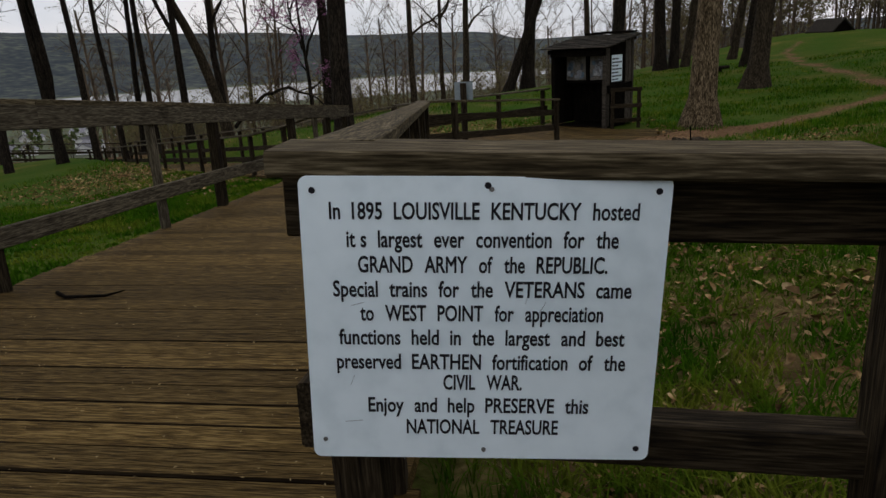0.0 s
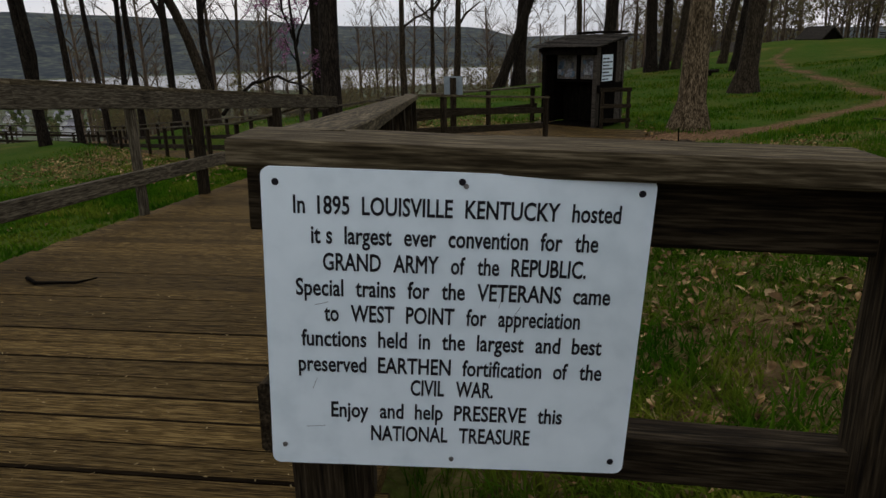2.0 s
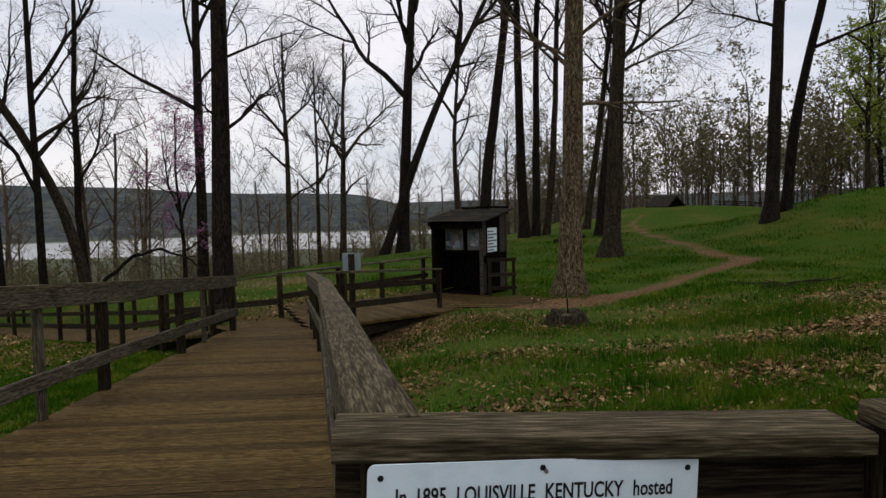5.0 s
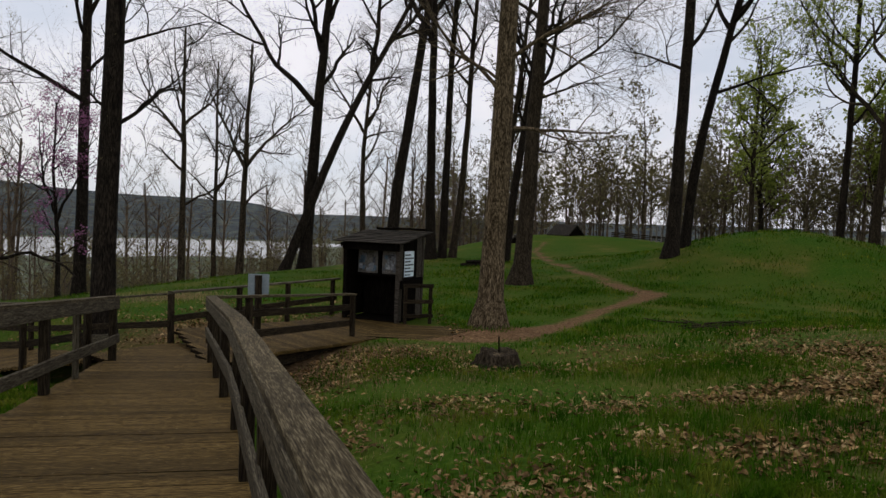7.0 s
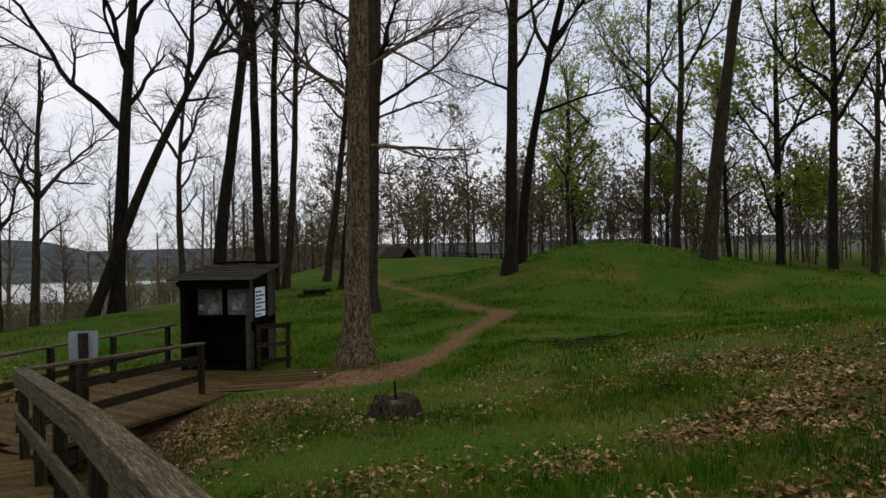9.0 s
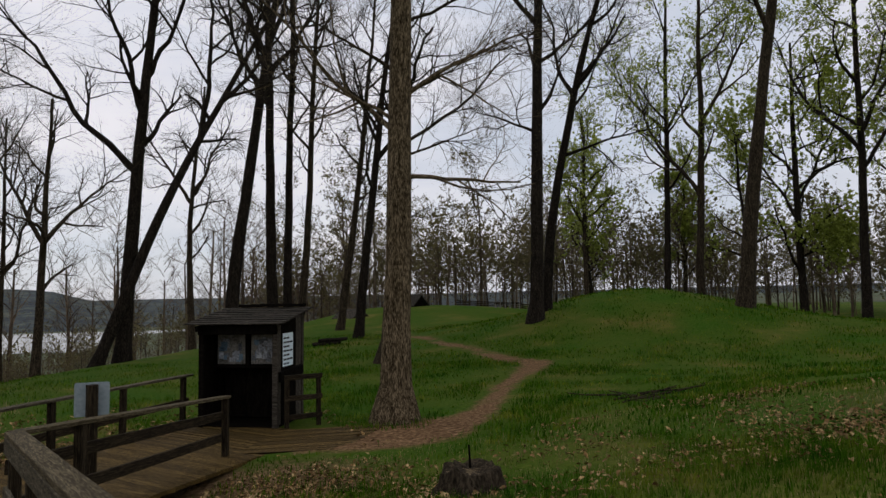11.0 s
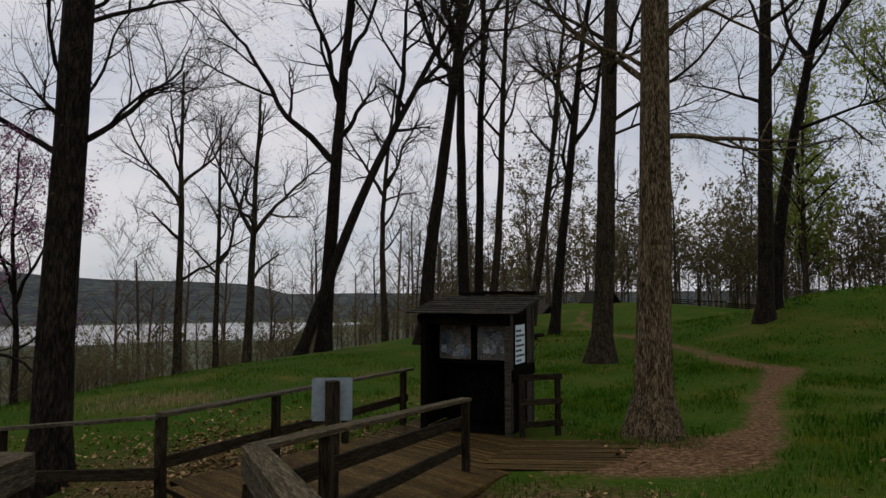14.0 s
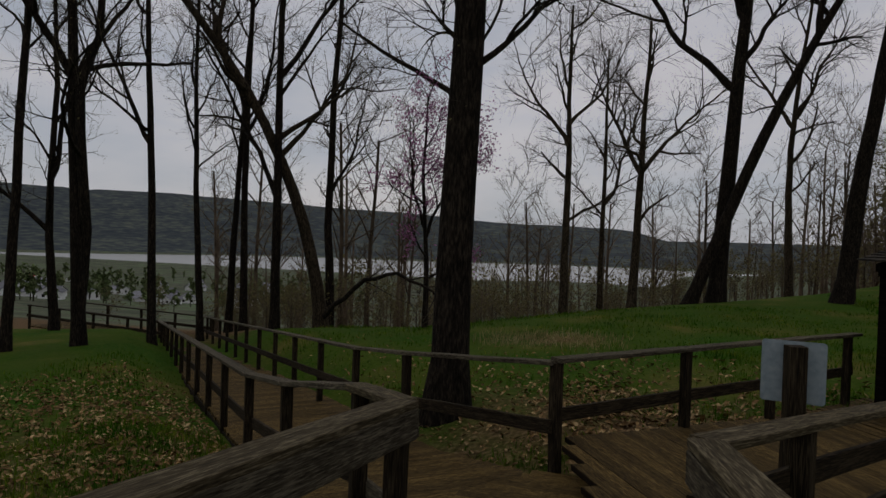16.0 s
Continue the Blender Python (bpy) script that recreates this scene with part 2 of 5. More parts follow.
    bp = n.new("ShaderNodeBump")
    bp.inputs["Strength"].default_value, bp.inputs["Distance"].default_value = 0.8, 0.04
    l.new(small, bp.inputs["Height"])
    l.new(bp.outputs["Normal"], b.inputs["Normal"])
    return m


GROUND = ground_material()


# ---- building blocks ----
def mesh_of(name, verts, faces, mat, smooth=False):
    me = bpy.data.meshes.new(name)
    me.from_pydata([tuple(v) for v in verts], [], [tuple(f) for f in faces])
    me.materials.append(mat)
    if smooth:
        me.polygons.foreach_set("use_smooth", [True] * len(me.polygons))
    me.update()
    return me


def mesh_arrays(name, verts, faces, mats, smooth=False, mat_index=None):
    """A mesh from numpy arrays: verts (n, 3), faces (m, k)."""
    me = bpy.data.meshes.new(name)
    m, k = faces.shape
    me.vertices.add(len(verts))
    me.vertices.foreach_set("co", np.ascontiguousarray(verts, dtype=np.float32).ravel())
    me.loops.add(m * k)
    me.loops.foreach_set("vertex_index", np.ascontiguousarray(faces, dtype=np.int32).ravel())
    me.polygons.add(m)
    me.polygons.foreach_set("loop_start", np.arange(0, m * k, k, dtype=np.int32))
    if smooth:
        me.polygons.foreach_set("use_smooth", np.ones(m, dtype=bool))
    for x in mats:
        me.materials.append(x)
    if mat_index is not None:
        me.polygons.foreach_set("material_index", np.asarray(mat_index, dtype=np.int32))
    me.update(calc_edges=True)
    me.validate()
    return me


def part(name, me, parent, label=""):
    ob = new(name, me)
    ob.parent = parent
    return tagged(ob, label) if label else ob


def thing(name, at, label, category, group="", kind="", turn=0.0):
    ob = new(name)
    ob.matrix_world = Matrix.Translation(at) @ Matrix.Rotation(turn, 4, "Z")
    ob.empty_display_size = 0.2
    return tagged(ob, label, category, group, kind)


def bar_data(length, w, h, c=0.006, wobble=0.0, seed=0, cuts=1):
    """A chamfered bar along x from 0 to length, w wide (y), h high (z), with z from -h to 0; wobble bends it a little."""
    rng = random.Random(seed)
    prof = [(-w / 2 + c, 0), (w / 2 - c, 0), (w / 2, -c), (w / 2, -h + c), (w / 2 - c, -h), (-w / 2 + c, -h), (-w / 2, -h + c), (-w / 2, -c)]
    v, f = [], []
    for i in range(cuts + 1):
        x = length * i / cuts
        dy, dz = (rng.uniform(-wobble, wobble), rng.uniform(-wobble, wobble)) if 0 < i < cuts else (0, 0)
        v += [(x, y + dy, z + dz) for y, z in prof]
    for i in range(cuts):
        for k in range(8):
            a, b2 = i * 8 + k, i * 8 + (k + 1) % 8
            f.append((a, a + 8, b2 + 8, b2))
    f.append(tuple(range(8)))
    f.append(tuple(reversed(range(cuts * 8, cuts * 8 + 8))))
    return v, f


def along(p0, p1, up=(0, 0, 1)):
    """The pose whose x runs from p0 to p1 and whose z is as near up as it can be."""
    x = (Vector(p1) - Vector(p0)).normalized()
    y = Vector(up).cross(x).normalized()
    z = x.cross(y)
    m = Matrix((x, y, z)).transposed().to_4x4()
    m.translation = p0
    return m


seed_count = [0]


def bar(name, p0, p1, w, h, mat, parent, up=(0, 0, 1), label="", wobble=0.004, c=0.006, cuts=4):
    """A part: a bar from p0 to p1 (the middle of its top face), in its parent's own space."""
    seed_count[0] += 1
    d = (Vector(p1) - Vector(p0)).length
    me = mesh_of(name, *bar_data(d, w, h, c, wobble, seed_count[0], cuts), mat)
    ob = part(name, me, parent, label)
    ob.matrix_local = along(p0, p1, up)
    return ob


def post(name, x, y, z0, z1, w, d, mat, parent, turn=0.0, lean=(0, 0), label=""):
    """An upright bar with a chamfered foot and head."""
    seed_count[0] += 1
    me = mesh_of(name, *bar_data(z1 - z0, w, d, 0.007, 0.003, seed_count[0], 4), mat)
    ob = part(name, me, parent, label)
    side = Vector((math.cos(turn), math.sin(turn), 0))
    top = Vector((x + lean[0], y + lean[1], z1))
    off = side * (d / 2)
    ob.matrix_local = along(Vector((x, y, z0)) + off, top + off, side)
    return ob


# ---- ground ----


PATHLINE = [(1.4, 16.0), (3.9, 14.9), (5.5, 16.5), (8.5, 20.5), (12.3, 24.6), (11.8, 25.8), (12.3, 31.5), (13.3, 38.8), (15.5, 48), (18, 53)]


def seg_dist(px, py, line):
    best = np.full(px.shape, 1e9)
    for (ax, ay), (bx, by) in zip(line, line[1:]):
        dx, dy = bx - ax, by - ay
        t = np.clip(((px - ax) * dx + (py - ay) * dy) / (dx * dx + dy * dy), 0, 1)
        best = np.minimum(best, np.hypot(px - ax - t * dx, py - ay - t * dy))
    return best


def smax0(v, k=1.5):
    return np.where(v > 30 * k, v, k * np.log1p(np.exp(np.clip(v / k, -40, 30))))


def terrain(x, y):
    """ground_z for arrays, with the small unevenness of turf."""
    def hump(cx, cy, sx, sy):
        return np.exp(-((x - cx) ** 2) / (2 * sx * sx) - ((y - cy) ** 2) / (2 * sy * sy))
    z = -0.1 + 0.075 * np.minimum(smax0(12.5 - y), 14.0)
    z = z + 1.7 * hump(14, 4, 7, 7) + 2.35 * hump(23, 32, 5, 5) + 0.8 * hump(30, 24, 6, 6) + 1.75 * hump(24, 62, 12, 14)
    z = z - 85.0 * (1 - np.exp(-smax0(-0.8 * (np.maximum(x, -9.0) + 5) + 0.6 * (y - 33), 1.5) * 0.3 / 85.0))
    z = z - np.minimum(0.08 * smax0(-x - 4.5), 4.0) / (1 + np.exp(np.clip((9.5 - y) * 0.9, -40, 40)))
    z = z - 0.25 * np.exp(-(((x + 1.5) / 1.7) ** 4)) / (1 + np.exp(np.clip((y - 13) * 1.2, -40, 40)))
    along_u, across = -0.70 * (x + 3.72) + 0.714 * (y - 12.0), 0.714 * (x + 3.72) + 0.70 * (y - 12.0)
    z = z - (0.36 + 0.4 / (1 + np.exp(np.clip(7 - along_u, -40, 40)))) * np.exp(-np.clip(((across - 1.0) / 1.7) ** 4, 0, 40)) * np.exp(-np.clip(((along_u - 12) / 13.5) ** 8, 0, 40))
    near = np.exp(-((x - 2) ** 2 + (y - 12) ** 2) / 3000.0)
    return z + near * (0.025 * np.sin(1.7 * x + 0.6 * y) * np.sin(1.3 * y - 0.5 * x) + 0.015 * np.sin(4.1 * x + 1.0) * np.sin(3.7 * y))


def stretched(n, near, far):
    u = np.linspace(-1, 1, n)
    k = 7.2
    return near * u + far * np.sinh(k * u) / np.sinh(k)


gx = 3 + stretched(310, 26, 4700)
gy = 14 + stretched(310, 26, 4700)
GX, GY = np.meshgrid(gx, gy, indexing="ij")
GZ = terrain(GX, GY)
gn = 310
idx = np.arange(gn * gn).reshape(gn, gn)
quads = np.stack([idx[:-1, :-1], idx[1:, :-1], idx[1:, 1:], idx[:-1, 1:]], -1).reshape(-1, 4)
ground_me = mesh_arrays("ground", np.stack([GX, GY, GZ], -1).reshape(-1, 3), quads, [GROUND], True)


def paint(name, values):
    a = ground_me.attributes.new(name, "FLOAT", "POINT")
    a.data.foreach_set("value", np.ascontiguousarray(values, dtype=np.float32).ravel())


def bump_at(cx, cy, r):
    return np.exp(-((GX - cx) ** 2 + (GY - cy) ** 2) / (r * r))


path_d = seg_dist(GX, GY, PATHLINE)
width_here = 0.3 + 0.6 * bump_at(2.8, 15.4, 1.8) + 0.4 * bump_at(12, 25, 2.5)
paint("earth", np.clip(1.15 - 0.75 * path_d / width_here, 0, 1) + 0.75 * bump_at(2.6, 15.3, 1.2) + 0.5 * bump_at(4.0, 16.2, 0.9) + 0.45 * bump_at(-4.6, 23.4, 1.2))
leafy = 1.15 * bump_at(0.3, 12.8, 1.7) + 0.55 * bump_at(4.4, 5.8, 2.2) + 0.75 * bump_at(1.2, 2.2, 1.9) + 0.5 * bump_at(-7, 13, 4.0) \
    + 0.6 * bump_at(-2.5, 16.5, 2.5) + 0.45 * bump_at(9, 9, 3.0) + 0.4 * bump_at(2.2, 10.3, 0.9)
brow = -0.8 * (np.maximum(GX, -9.0) + 5) + 0.6 * (GY - 33)
leafy = leafy + 1.0 / (1 + np.exp(np.clip(-(brow - 1.5) * 1.5, -40, 40)))
paint("leafy", np.clip(leafy, 0, 1.2))
paint("distant", 1.0 / (1 + np.exp(np.clip(-(np.hypot(GX - 3, GY - 14) - 170) / 18, -40, 40))))
tagged(new("ground", ground_me), "grassy hilltop with bare paths, falling to a valley", "ground", kind="structure")


# ---- boardwalks ----
def deck_z(y):
    return 1.135 - 0.066 * y if y < 10.4 else max(0.0, 0.449 - 0.0935 * (y - 10.4))


LC, LC2, RP, RC, END = (-3.12, 11.3), (-3.72, 12.0), (-2.92, 14.2), (-1.82, 11.1), (0.44, 15.2)
COR = (-0.24, 1.27)
BEND = (-1.1, 7.2)
RAIL_H = 0.92


def rail_x(y):
    return float(np.interp(y, [COR[1], BEND[1], RC[1]], [COR[0], BEND[0], RC[0]]))


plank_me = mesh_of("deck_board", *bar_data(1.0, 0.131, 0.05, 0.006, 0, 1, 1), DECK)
# sides and chamfers take the dark colour so seams read as shaded gaps
plank_me.materials.append(GRIME_SHADE)
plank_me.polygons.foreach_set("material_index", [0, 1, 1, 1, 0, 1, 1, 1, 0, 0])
prng = random.Random(5)


def deck_board(parent, p0, p1):
    ob = part("deck_board", plank_me, parent)
    j = [prng.uniform(-0.012, 0.012) for _ in range(4)]
    a, b2 = Vector(p0), Vector(p1)
    d = (b2 - a).normalized()
    a, b2 = a + d * j[0], b2 + d * j[1]
    a.z += j[2] * 0.35
    b2.z += j[3] * 0.35
    ob.matrix_local = along(a, b2) @ Matrix.Diagonal(((b2 - a).length, 1, 1, 1))
    return ob


def lerp(a, b2, t):
    return tuple(p + (q - p) * t for p, q in zip(a, b2))


ramp_deck = thing("boardwalk_ramp", (0, 0, 0), "long sloping boardwalk of worn brown deck boards", "boardwalk", kind="structure")
y = -2.4
while y < 11.2:
    left = -2.84 - 0.03 * max(0.0, y - 1)
    right = 0.80 if y < 1.3 else rail_x(y) + 0.06
    deck_board(ramp_deck, (left - 0.08, y + 0.012, deck_z(y)), (right, y, deck_z(y)))
    y += 0.1465
for x0, x1 in ((-2.8, -3.05), (-1.8, -2.2), (0.55, -0.1)):
    bar("joist", (x0, -2.3, deck_z(-2.3) - 0.045), (x1 if x0 < 0.5 else 0.55, 10.4 if x0 < 0.5 else 1.0, deck_z(10.4 if x0 < 0.5 else 1.0) - 0.045), 0.05, 0.16, POST, ramp_deck)

landing = thing("boardwalk_landing", (0, 0, 0), "worn boardwalk landing where three walkways meet", "boardwalk", kind="structure")
y = 11.25
while y < 14.15:
    f = (y - 11.25) / 2.95
    left = LC[0] + (LC2[0] - LC[0]) * min(1, f * 3) if f < 0.3 else LC2[0] + (RP[0] - LC2[0]) * (f - 0.3) / 0.7
    right = RC[0] + (RP[0] - RC[0]) * f
    if right - left > 0.15:
        deck_board(landing, (left, y, deck_z(y) - 0.012), (right + 0.4, y, deck_z(y) - 0.012))
    y += 0.1465

DIRL = Vector((-0.70, 0.714, 0)).normalized()
DIRR = Vector((0.567, 0.824, 0)).normalized()


def left_z(s):
    return 0.22 - 0.2 * s if s < 3 else -0.38 - 0.1 * (s - 3)


left_walk = thing("boardwalk_descending", (0, 0, 0), "boardwalk descending through the woods", "boardwalk", kind="structure")
s = 0.0
while s < 24.5:
    a = Vector((*LC2, left_z(s))) + DIRL * s
    b2 = a + Vector((0.714, 0.70, 0)) * (2.0 if s > 1.2 else 1.0 + s * 0.8)
    deck_board(left_walk, a, b2)
    s += 0.1465
for base, ds in ((LC2, 0.0), ((-2.3, 13.4), 0.0)):
    a = Vector((*base, left_z(3.0) - 0.045)) + DIRL * (3.0 + ds)
    b2 = Vector((*base, left_z(24.4) - 0.045)) + DIRL * (24.4 + ds)
    bar("edge_beam", a, b2, 0.05, 0.2, POST, left_walk, cuts=12)

hut_walk = thing("boardwalk_to_shelter", (0, 0, 0), "boardwalk leading to the notice shelter", "boardwalk", kind="structure")
s = 0.0
while s < 6.75:
    za = deck_z(RC[1] + DIRR.y * s) - 0.002
    a = Vector((*RC, za)) + DIRR * s
    b2 = Vector((*RP, za)) + DIRR * (s - 0.8)
    if s < 0.9:
        b2 = a + (b2 - a) * (s + 0.05)
    deck_board(hut_walk, a, b2)
    s += 0.1465
bar("edge_beam", (*RC, deck_z(11.9) - 0.045), (END[0] + 0.3, END[1] + 0.45, deck_z(15.2) - 0.045), 0.05, 0.18, POST, hut_walk)
exit_walk = thing("boardwalk_exit", (0, 0, 0), "low boards leading off to the dirt path", "boardwalk", kind="structure")
for i in range(13):
    a = Vector((0.62, 15.42, 0.012)) + DIRR * (0.146 * i)
    deck_board(exit_walk, a, a + Vector((1.55 + 0.02 * i, -0.55, 0.03)))


far_walk = thing("boardwalk_far", (0, 0, 0), "far boardwalk turning along the slope", "boardwalk", kind="structure")
FAR0 = Vector((*LC2, left_z(24.6))) + DIRL * 24.6
for i in range(60):
    a = FAR0 + Vector((-0.1465 * i, 0.02 * i, 0))
    deck_board(far_walk, a + Vector((0.5, -0.1, 0)), a + Vector((0.9, 2.0, 0)))


# ---- railings ----
def railing(label, pts, zs, posts, caps=True, side=1, boards=((0.06, 0.14),), mids=(0.45,), post_drop=0.35, thin=(), heights=None, cap_mat=CAP, rail_mat=RAIL):
    """A run of rail through pts at deck heights zs: posts (fractions of each stretch), cap boards, edge boards and mid rails."""
    ob = thing("wooden_railing", (pts[0][0], pts[0][1], zs[0]), label, "railing", "boardwalk railings")
    o = Vector((pts[0][0], pts[0][1], zs[0]))
    for i, (p, q) in enumerate(zip(pts, pts[1:])):
        a, b2 = Vector((*p, zs[i])) - o, Vector((*q, zs[i + 1])) - o
        d = (b2 - a).normalized()
        nrm = Vector((-d.y, d.x, 0)).normalized() * side
        h0, h1 = (heights[i], heights[i + 1]) if heights else (RAIL_H, RAIL_H)
        n_caps = max(1, round((b2 - a).length / 3.4))
        for k in range(n_caps):
            c0, c1 = a + (b2 - a) * (k / n_caps), a + (b2 - a) * ((k + 1) / n_caps)
            t0, t1 = Vector((0, 0, h0 + (h1 - h0) * k / n_caps)), Vector((0, 0, h0 + (h1 - h0) * (k + 1) / n_caps))
            if caps:
                bar("cap_board", c0 + t0 + d * 0.002, c1 + t1 - d * 0.002, 0.14, 0.038, cap_mat, ob, cuts=6, wobble=0.0025, c=0.004)
            for z_off, hgt in boards:
                bar("edge_board", c0 + nrm * 0.052 + t0 - Vector((0, 0, z_off)), c1 + nrm * 0.052 + t1 - Vector((0, 0, z_off)), 0.038, hgt, rail_mat, ob, cuts=6)
            for m in mids:
                bar("mid_rail", c0 + nrm * 0.052 + Vector((0, 0, m + 0.07)), c1 + nrm * 0.052 + Vector((0, 0, m + 0.07)), 0.038, 0.12, rail_mat, ob, cuts=6)
        for f in posts[i]:
            c = a + (b2 - a) * f
            slim = f in thin
            post("post", c.x, c.y, c.z - post_drop, c.z + h0 + (h1 - h0) * f - 0.043, 0.05 if slim else 0.09, 0.09, POST if not slim else RAIL, ob,
                 math.atan2(d.y, d.x), (prng.uniform(-0.01, 0.01), prng.uniform(-0.01, 0.01)))
    return ob


railing("weathered grey wooden railing along the ramp's open side", [COR, BEND, RC], [deck_z(COR[1]), deck_z(BEND[1]), deck_z(RC[1])],
        [(0.06, 0.3, 0.52, 0.74, 0.97), (0.32, 0.62, 0.97)], side=1, mids=(0.42,), boards=((0.045, 0.13),))
railing("weathered wooden railing with a mid rail beside the ramp", [(-2.82, -2.3), (-2.88, 1.0), (-3.07, 6.9), LC, LC2], [deck_z(-2.3), deck_z(1), deck_z(6.9), deck_z(LC[1]), 0.22],
        [(0.2, 0.6, 0.97), (0.2, 0.41, 0.727, 0.92), (0.4, 0.62, 0.98), (0.85,)], side=-1, mids=(0.3,), boards=((0.03, 0.15),), thin=(0.727, 0.2, 0.62), heights=(1.15, 1.15, 0.99, 0.9, 0.92))
n_l = 14
railing("dark wooden railing following the descending boardwalk", [LC2] + [tuple((Vector((*LC2, 0)) + DIRL * (1.9 * i)).xy) for i in range(1, n_l)],
        [left_z(1.9 * i) for i in range(n_l)], [(0.98,)] * (n_l - 1), side=-1, mids=(0.35,), boards=(), post_drop=0.9, cap_mat=RAIL, rail_mat=POST)
railing("dark wooden railing on the valley side of the boardwalk", [RP] + [tuple((Vector((-4.95, 15.75, 0)) + DIRL * (1.9 * (i - 1))).xy) for i in range(1, n_l)],
        [left_z(1.9 * i + 0.5) if i else 0.07 for i in range(n_l)], [(0.98,)] * (n_l - 1), side=1, mids=(0.35,), boards=(), post_drop=0.9, cap_mat=RAIL, rail_mat=POST)
for off, w_label in (((0.4, -0.1), "dark railing along the far boardwalk"), ((0.9, 2.0), "dark outer railing along the far boardwalk")):
    p0 = (FAR0.x + off[0], FAR0.y + off[1])
    railing(w_label, [p0, (p0[0] - 4.3, p0[1] + 0.6), (p0[0] - 8.6, p0[1] + 1.2)], [FAR0.z] * 3, [(0.02, 0.5, 0.98), (0.5, 0.98)], side=1, mids=(0.45,), boards=(), post_drop=1.2, cap_mat=POST, rail_mat=POST)
BACK_END = (0.28, 18.75)
railing("dark wooden railing behind the walkway to the shelter", [RP, BACK_END], [deck_z(RP[1]), 0.0], [(0.004, 0.33, 0.62, 0.95)], side=1, mids=(0.4,), boards=(), cap_mat=RAIL, rail_mat=POST)
railing("short wooden railing ending in a square post", [RC, END], [deck_z(RC[1]), deck_z(END[1])], [(0.2, 0.99)], side=1, mids=(0.62, 0.3), boards=(), rail_mat=POST)

# the railing that carries the notice, and the one that returns from it
notice_rail = thing("wooden_railing", (0, 1.25, deck_z(1.25)), "dark wooden railing carrying the white notice", "railing", "boardwalk railings")
zt = 1.975 - deck_z(1.25)
bar("cap_board", (-0.325, -0.02, zt), (0.625, 0.02, zt - 0.042), 0.15, 0.042, CAP, notice_rail, cuts=8, c=0.005, wobble=0.0012)
bar("edge_board", (-0.325, 0.0, zt - 0.045), (0.655, 0.04, zt - 0.087), 0.04, 0.115, POST, notice_rail, wobble=0.001)
bar("bottom_rail", (-0.315, 0.0, 1.495 - deck_z(1.25)), (0.68, 0.03, 1.44 - deck_z(1.25)), 0.075, 0.085, POST, notice_rail, wobble=0.001)
bar("cleat", (-0.318, -0.03, 1.54 - deck_z(1.25)), (-0.318, 0.14, 1.53 - deck_z(1.25)), 0.05, 0.13, POST, notice_rail, wobble=0.001)
post("post", -0.235, -0.02, -0.5, zt - 0.045, 0.09, 0.09, POST, notice_rail)
post("post", 0.702, 0.0, -0.5, zt - 0.05, 0.1, 0.1, POST, notice_rail)
side_rail = thing("wooden_railing", (0.715, 1.2, deck_z(1.2)), "weathered wooden railing returning along the deck's edge", "railing", "boardwalk railings")
bar("cap_board", (0.0, 0.07, zt - 0.005), (0.02, -3.4, zt + 0.1), 0.15, 0.042, CAP, side_rail, cuts=8)
bar("edge_board", (-0.045, 0.0, zt - 0.05), (-0.03, -3.4, zt + 0.055), 0.04, 0.14, RAIL, side_rail)
bar("edge_board", (-0.05, -0.06, zt - 0.2), (-0.035, -3.4, zt - 0.09), 0.04, 0.13, POST, side_rail)
bar("mid_rail", (-0.02, -0.03, 0.42), (0.0, -3.4, 0.52), 0.04, 0.14, RAIL, side_rail)
for yy in (-0.9, -2.2, -3.3):
    post("post", 0.03, yy, -0.5, zt - 0.05, 0.09, 0.09, POST, side_rail)


# ---- the white notice ----
SW, SH = 0.574, 0.492
notice = thing("notice_sign", (0.012, 1.165, 1.69), "white enamel notice with black lettering screwed to the railing", "sign")
notice.matrix_world = Matrix.Translation((0.009, 1.168, 1.678)) @ Matrix.Rotation(radians(6.5), 4, "Z") @ Matrix.Rotation(radians(90), 4, "X") @ Matrix.Rotation(radians(-3.0), 4, "Z")


def rounded_plate(w, h, r, t):
    ring = []
    for cx, cy, a0 in ((w / 2 - r, h / 2 - r, 0), (-w / 2 + r, h / 2 - r, 90), (-w / 2 + r, -h / 2 + r, 180), (w / 2 - r, -h / 2 + r, 270)):
        ring += [(cx + r * math.cos(radians(a0 + 15 * k)), cy + r * math.sin(radians(a0 + 15 * k))) for k in range(7)]
    n = len(ring)
    v = [(x, yy, 0) for x, yy in ring] + [(x, yy, t) for x, yy in ring]
    f = [tuple(range(n, 2 * n)), tuple(reversed(range(n)))] + [(i, (i + 1) % n, (i + 1) % n + n, i + n) for i in range(n)]
    return v, f


notice_plate = part("plate", mesh_of("plate", *rounded_plate(SW, SH, 0.014, 0.004), SIGNWHITE), notice)


def text_mesh(text, size, mat):
    cu = bpy.data.curves.new("lettering", "FONT")
    cu.body, cu.size, cu.align_y, cu.extrude = text, size, "CENTER", 0.0001
    cu.resolution_u, cu.bevel_depth, cu.bevel_resolution = 3, 0.0007, 0
    tmp = bpy.data.objects.new("tmp", cu)
    me = bpy.data.meshes.new_from_object(tmp)
    bpy.data.objects.remove(tmp)
    me.materials.clear()
    me.materials.append(mat)
    return me


